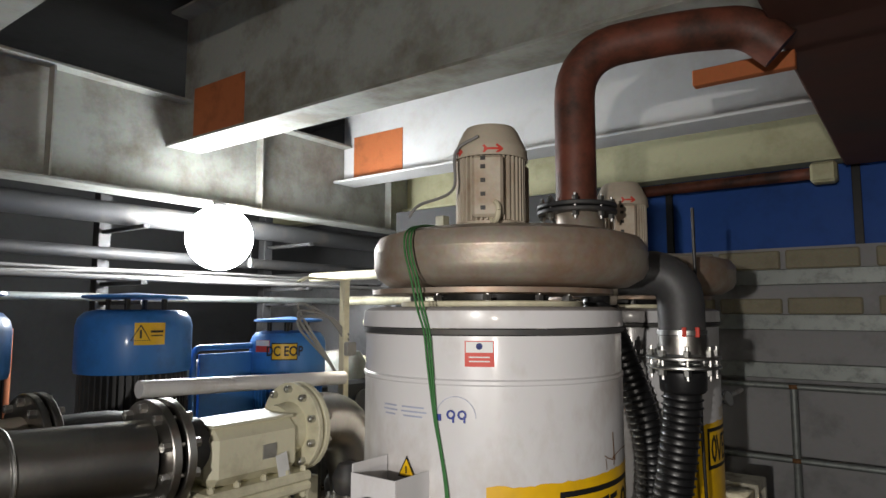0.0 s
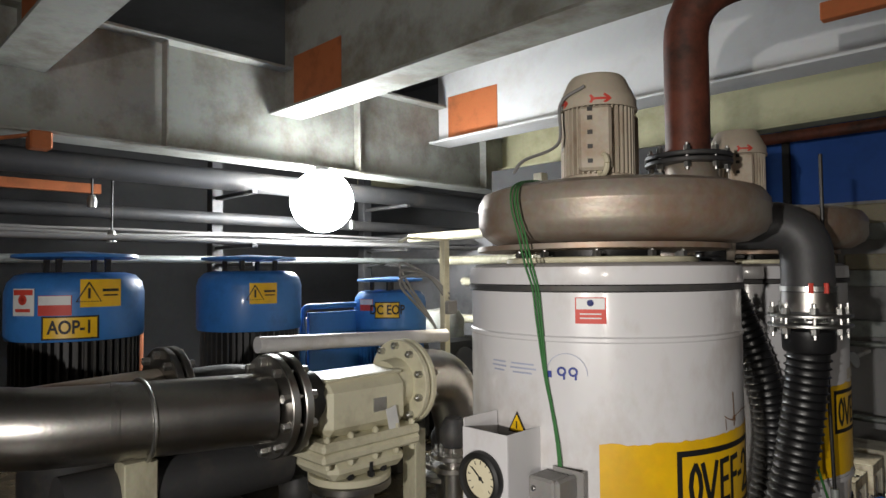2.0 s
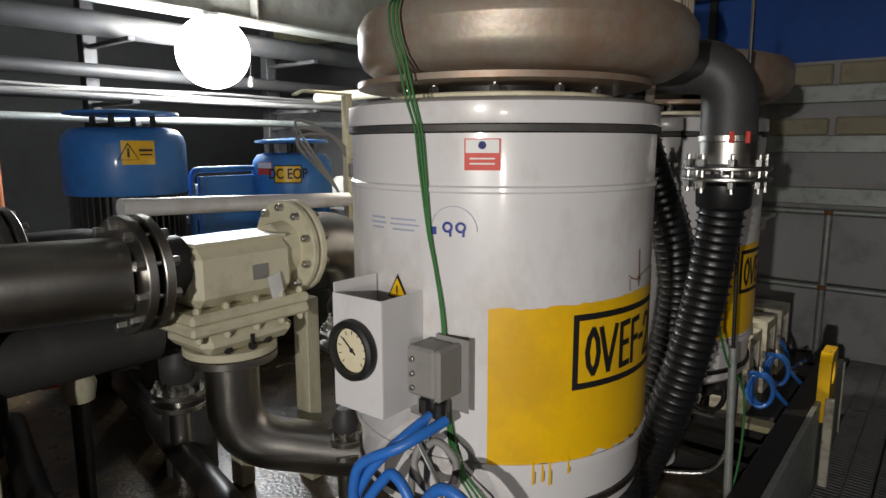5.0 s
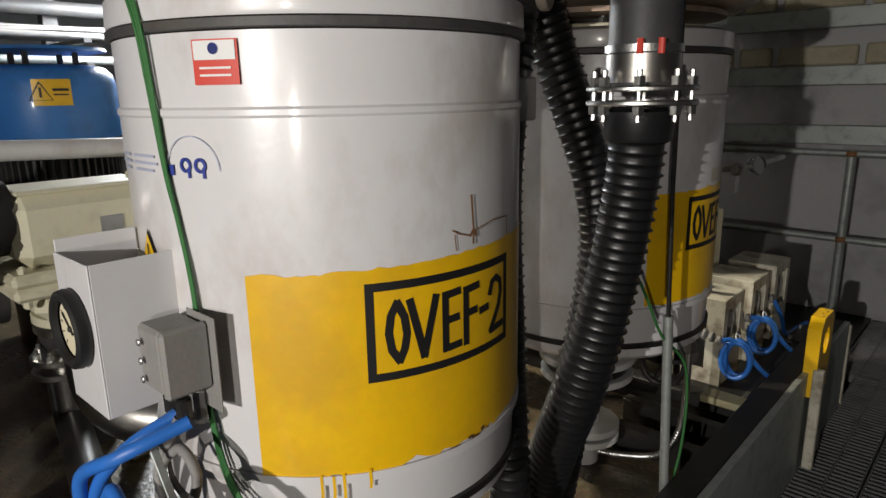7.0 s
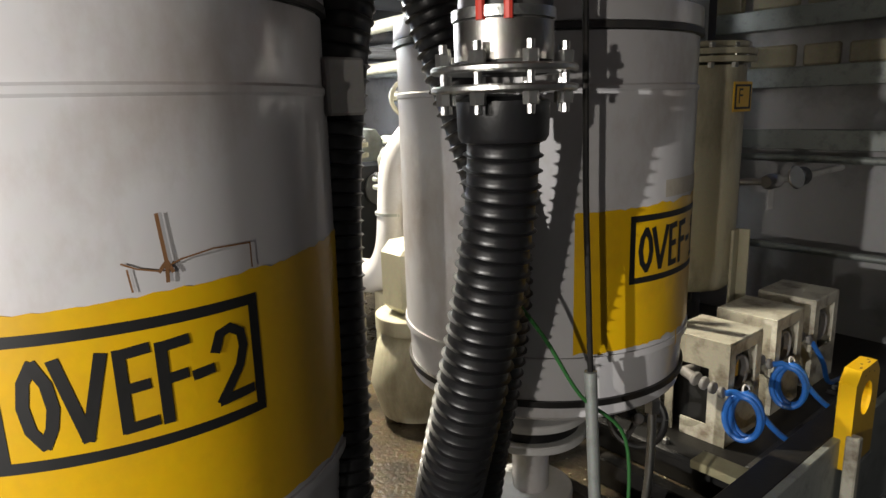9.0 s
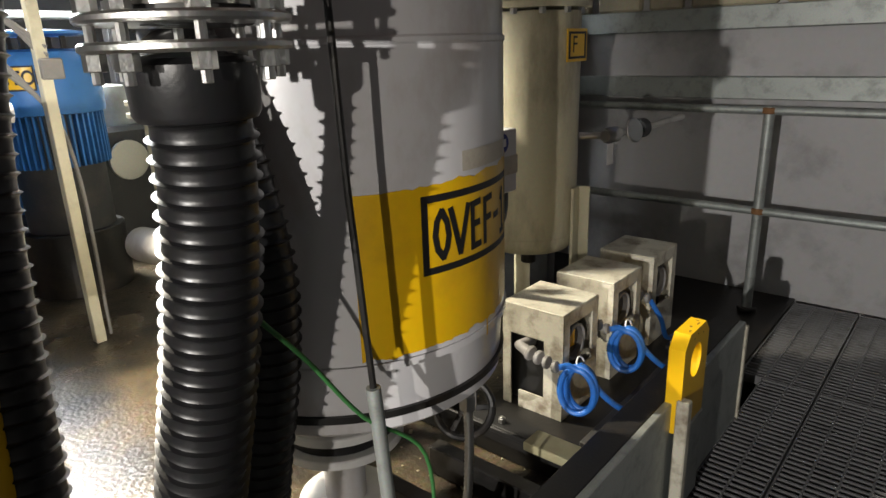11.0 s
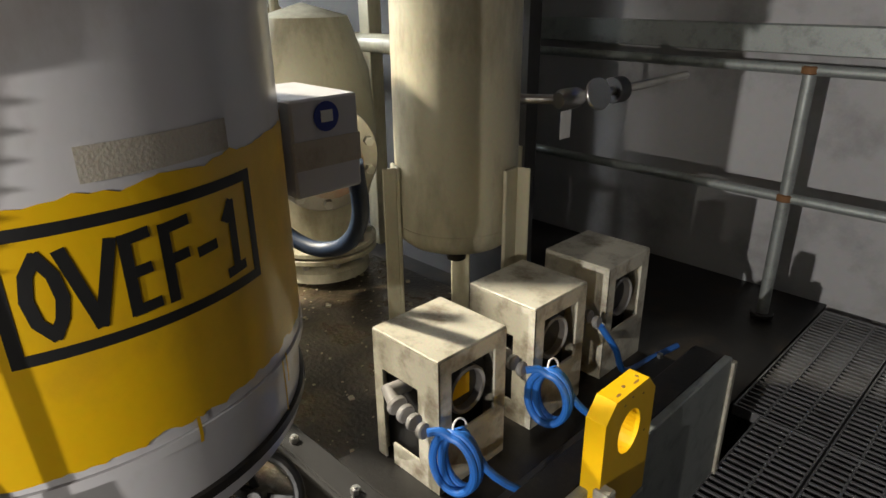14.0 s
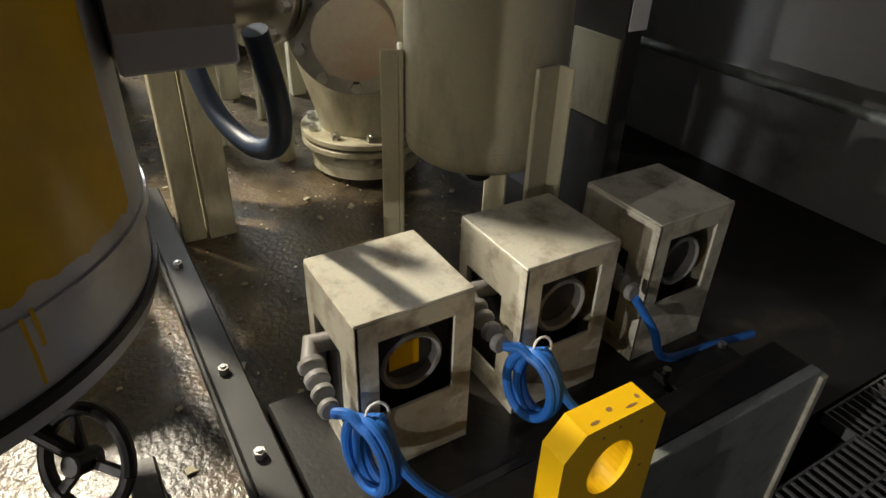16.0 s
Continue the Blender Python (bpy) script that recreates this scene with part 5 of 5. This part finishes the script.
for y, z in ((1.62, 2.16), (1.75, 1.92), (3.85, 2.1), (0.4, 1.9), (0.95, 2.0)):
    g = empty("hall_sprinkler", (-4.75, y, z), "small bright fitting hanging on a dark pipe", "fitting", "hall fittings")
    part("cup", lathe([(0, -0.05), (0.03, -0.045), (0.034, 0.0), (0.02, 0.04), (0, 0.04)], 16), M_BRIGHT, g)
    part("rod", tube([(0, 0, 0.03), (0, 0, 2.40 - z if z < 2.35 else 0.1)], 0.008, 8), M_DARK, g)
for y in (-1.5, 0.7, 2.75, 4.4):
    tagged(part("hall_post", box(-5.3, -5.2, y - 0.05, y + 0.05, 0.271, 3.0, 0.004), M_DARKPIPE), "dark steel post behind the motors", "post", "hall posts", "structure")
for y in (-1.5, 0.7, 2.75, 4.4):
    for z in (1.72, 1.87, 2.30):
        tagged(part("rack_arm", box(-5.199, -4.55, y - 0.025, y + 0.025, z - 0.015, z + 0.015, 0.003), M_DARKPIPE), "dark steel arm of the pipe rack", "arm", "rack arms", "structure")
for y, z, mat in ((0.6, 1.3, M_PRIMER), (1.72, 1.25, M_PRIMER), (-0.2, 1.0, M_DARKPIPE), (2.6, 1.0, M_DARKPIPE)):
    tagged(part("hall_standpipe", tube([(-4.2, y, 0.271), (-4.2, y, z + 0.3)], 0.05, 16), mat), "upright standpipe behind the motors", "pipe", "standpipes")
for y in (3.0, 3.7, 4.3):
    g = empty("hall_unit", (-4.0, y, 0.271), "dim machine with a rounded cover behind the pumps", "machine", "hall units")
    part("body", box(-0.25, 0.25, -0.22, 0.22, 0, 0.8, 0.03), M_DARKPIPE, g)
    part("cover", at(lathe([(0.2, 0.8), (0.2, 0.95), (0.15, 1.03), (0, 1.05)], 28), Matrix()), M_BEAM, g)
    part("wheel", at(disc(0.12, 0, 0.02, 24), pose(0.26, 0, 0.6, 0, 90, 0)), M_STEEL, g)

# ---- equipment behind the second drum ----
ep = empty("white_elbow_pipe", (0, 0, 0), "white insulated pipe with a wide bend", "pipe")
part("pipe", tube(bend([(-1.45, 3.62, 1.36), (-1.92, 3.2, 1.38), (-1.96, 3.17, 0.72), (-2.6, 3.2, 0.66)], 0.24), 0.078, 24), M_WHITE, ep)
part("band", at(ring(0.074, 0.081, -0.006, 0.006, 32), pose(-1.947, 3.18, 1.02)), M_GALV, ep)
part("support", box(-2.06, -1.98, 3.13, 3.21, 0.271, 0.66, 0.004), M_CREAM, ep)
cp = empty("cream_pump", (-1.63, 3.03, 0.271), "cream painted upright pump with a bolted base", "pump")
part("head", box(-0.1, 0.1, -0.1, 0.1, 0.42, 0.70, 0.04), M_CREAM, cp)
part("flange", at(disc(0.15, 0.36, 0.42, 36), Matrix()), M_CREAM, cp)
part("bowl", lathe([(0.08, 0), (0.14, 0.02), (0.18, 0.15), (0.15, 0.3), (0.11, 0.36)], 36), M_CREAM, cp)
part("sight_tube", tube([(0.0, 0.06, 0.70), (0.0, 0.06, 0.86)], 0.025, 14), M_BRIGHT, cp)
cv = empty("cream_valve_body", (-2.02, 4.16, 0.271), "large cream cast valve with stainless bolted flanges", "valve")
part("body", lathe([(0.14, 0), (0.2, 0.02), (0.2, 0.06), (0.15, 0.09), (0.17, 0.2), (0.23, 0.4), (0.26, 0.62), (0.24, 0.85), (0.17, 1.05), (0, 1.1)], 40), M_CREAM, cv)
flange_pair(cv, along((0.27, -0.14, 0.58), (0.6, -0.3, 0.58)), 0.2, 0.1, gap=0.01, thick=0.026, bolts=10, mat=M_STEEL, stud=0.1, br=0.018)
part("neck", tube([(0.1, -0.05, 0.58), (0.28, -0.14, 0.58)], 0.14, 24), M_CREAM, cv)
part("neck", tube([(0.28, -0.14, 0.58), (0.4, -0.2, 0.58)], 0.12, 24), M_CAST, cv)
flange_pair(cv, pose(0, 0, 0.14), 0.235, 0.1, gap=0.01, thick=0.022, bolts=10, mat=M_CREAM, stud=0.09, br=0.016)
sp = empty("steel_line", (0, 0, 0), "stainless pipe with a bolted flange behind the drum", "pipe")
part("pipe", tube([(-1.55, 3.2, 1.0), (-1.95, 3.9, 0.98)], 0.12, 28), M_STEEL, sp)
flange_pair(sp, along((-1.87, 3.76, 0.985), (-2.2, 4.34, 0.97)), 0.19, 0.1, gap=0.01, thick=0.028, bolts=10, mat=M_STEEL, stud=0.1, br=0.017)
part("support", box(-1.8, -1.72, 3.5, 3.58, 0.271, 0.9, 0.004), M_CREAM, sp)
for q in ((-2.0, 3.5, 0.95, 1.1), (-2.2, 3.9, 0.8, 1.0), (-2.5, 3.3, 1.25, 1.2), (-2.6, 4.3, 1.3, 1.2), (-3.0, 3.9, 1.0, 1.2)):
    small_valve(*q, mat=M_CREAM, label="cream painted flanged valve on a stub pipe")
for x, y, z in ((-2.3, 3.55, 1.5), (-2.75, 4.0, 1.6), (-3.2, 4.4, 1.45)):
    g = empty("hand_wheel", (x, y, z), "pale handwheel on an upright valve stem", "handwheel", "handwheels")
    wm = pose(0, 0, 0, 80, 0, 45)
    part("rim", at(tube([(0.09 * math.cos(q), 0.09 * math.sin(q), 0) for q in [2 * math.pi * i / 28 for i in range(29)]], 0.011, 8), wm), M_IVORY, g)
    for i in range(4):
        part("spoke", at(box(0, 0.09, -0.007, 0.007, -0.004, 0.004, 0), wm @ pose(0, 0, 0, 0, 0, 90 * i)), M_IVORY, g)
    part("stem", tube([(0, 0, 0), (0, 0, 0.272 - z)], 0.022, 12), M_CREAM, g)
for z, y in ((1.75, 4.3), (1.55, 4.6), (1.2, 4.5), (1.95, 3.9)):
    tagged(part("cross_pipe", tube([(-4.2, y + 0.2, z), (-1.75, y, z)], 0.04, 16), M_CREAM), "cream painted pipe crossing behind the drums", "pipe", "cross pipes")
for x, y in ((-2.1, 4.55), (-2.9, 4.2), (-2.45, 3.7)):
    tagged(part("cream_post", box(x - 0.035, x + 0.035, y - 0.035, y + 0.035, 0.271, 2.3, 0.004), M_CREAM), "cream steel post behind the drums", "post", "cream posts")
for x, y, z in ((-2.2, 4.15, 1.45), (-2.65, 3.95, 1.85)):
    g = empty("blue_actuator", (x, y, z), "small blue valve actuator on the pipes", "actuator", "actuators")
    part("body", lathe([(0, -0.06), (0.06, -0.05), (0.07, 0.02), (0.05, 0.06), (0, 0.07)], 20), M_BLUE, g)
    part("stem", tube([(0, 0, -0.05), (0, 0, 0.272 - z)], 0.02, 10), M_CREAM, g)

# grit and flakes on the skid floor
random.seed(4)
bm = bmesh.new()
for i in range(420):
    x, y = random.uniform(-2.4, -0.5), random.uniform(2.9, 4.4)
    s = random.uniform(0.003, 0.008) if i % 8 else random.uniform(0.01, 0.02)
    q = bmesh.ops.create_cube(bm, size=1, matrix=pose(x, y, 0.2705 + s * 0.2, 0, 0, random.uniform(0, 180)) @ Matrix.Diagonal((s, s * random.uniform(0.5, 1.2), s * 0.4, 1)))
tagged(part("floor_grit", bm, M_CONC, smooth=False), "pale flakes and grit scattered on the oily floor", "grit", kind="stuff")

# ---- flood light ----
fl = empty("flood_light", FLOOD, "glaring white work light hung under the girder", "lamp")
# globe radius includes the bloom round the lamp, modelled as glowing surface
part("bulb", lathe([(0, -0.26)] + [(0.26 * math.sin(radians(a)), -0.26 * math.cos(radians(a))) for a in range(10, 180, 10)] + [(0, 0.26)], 40), M_GLOW, fl, "glowing white globe, oversized to take in the lamp's glare")
part("cap", at(disc(0.06, 0.255, 0.279), Matrix()), M_DARK, fl)
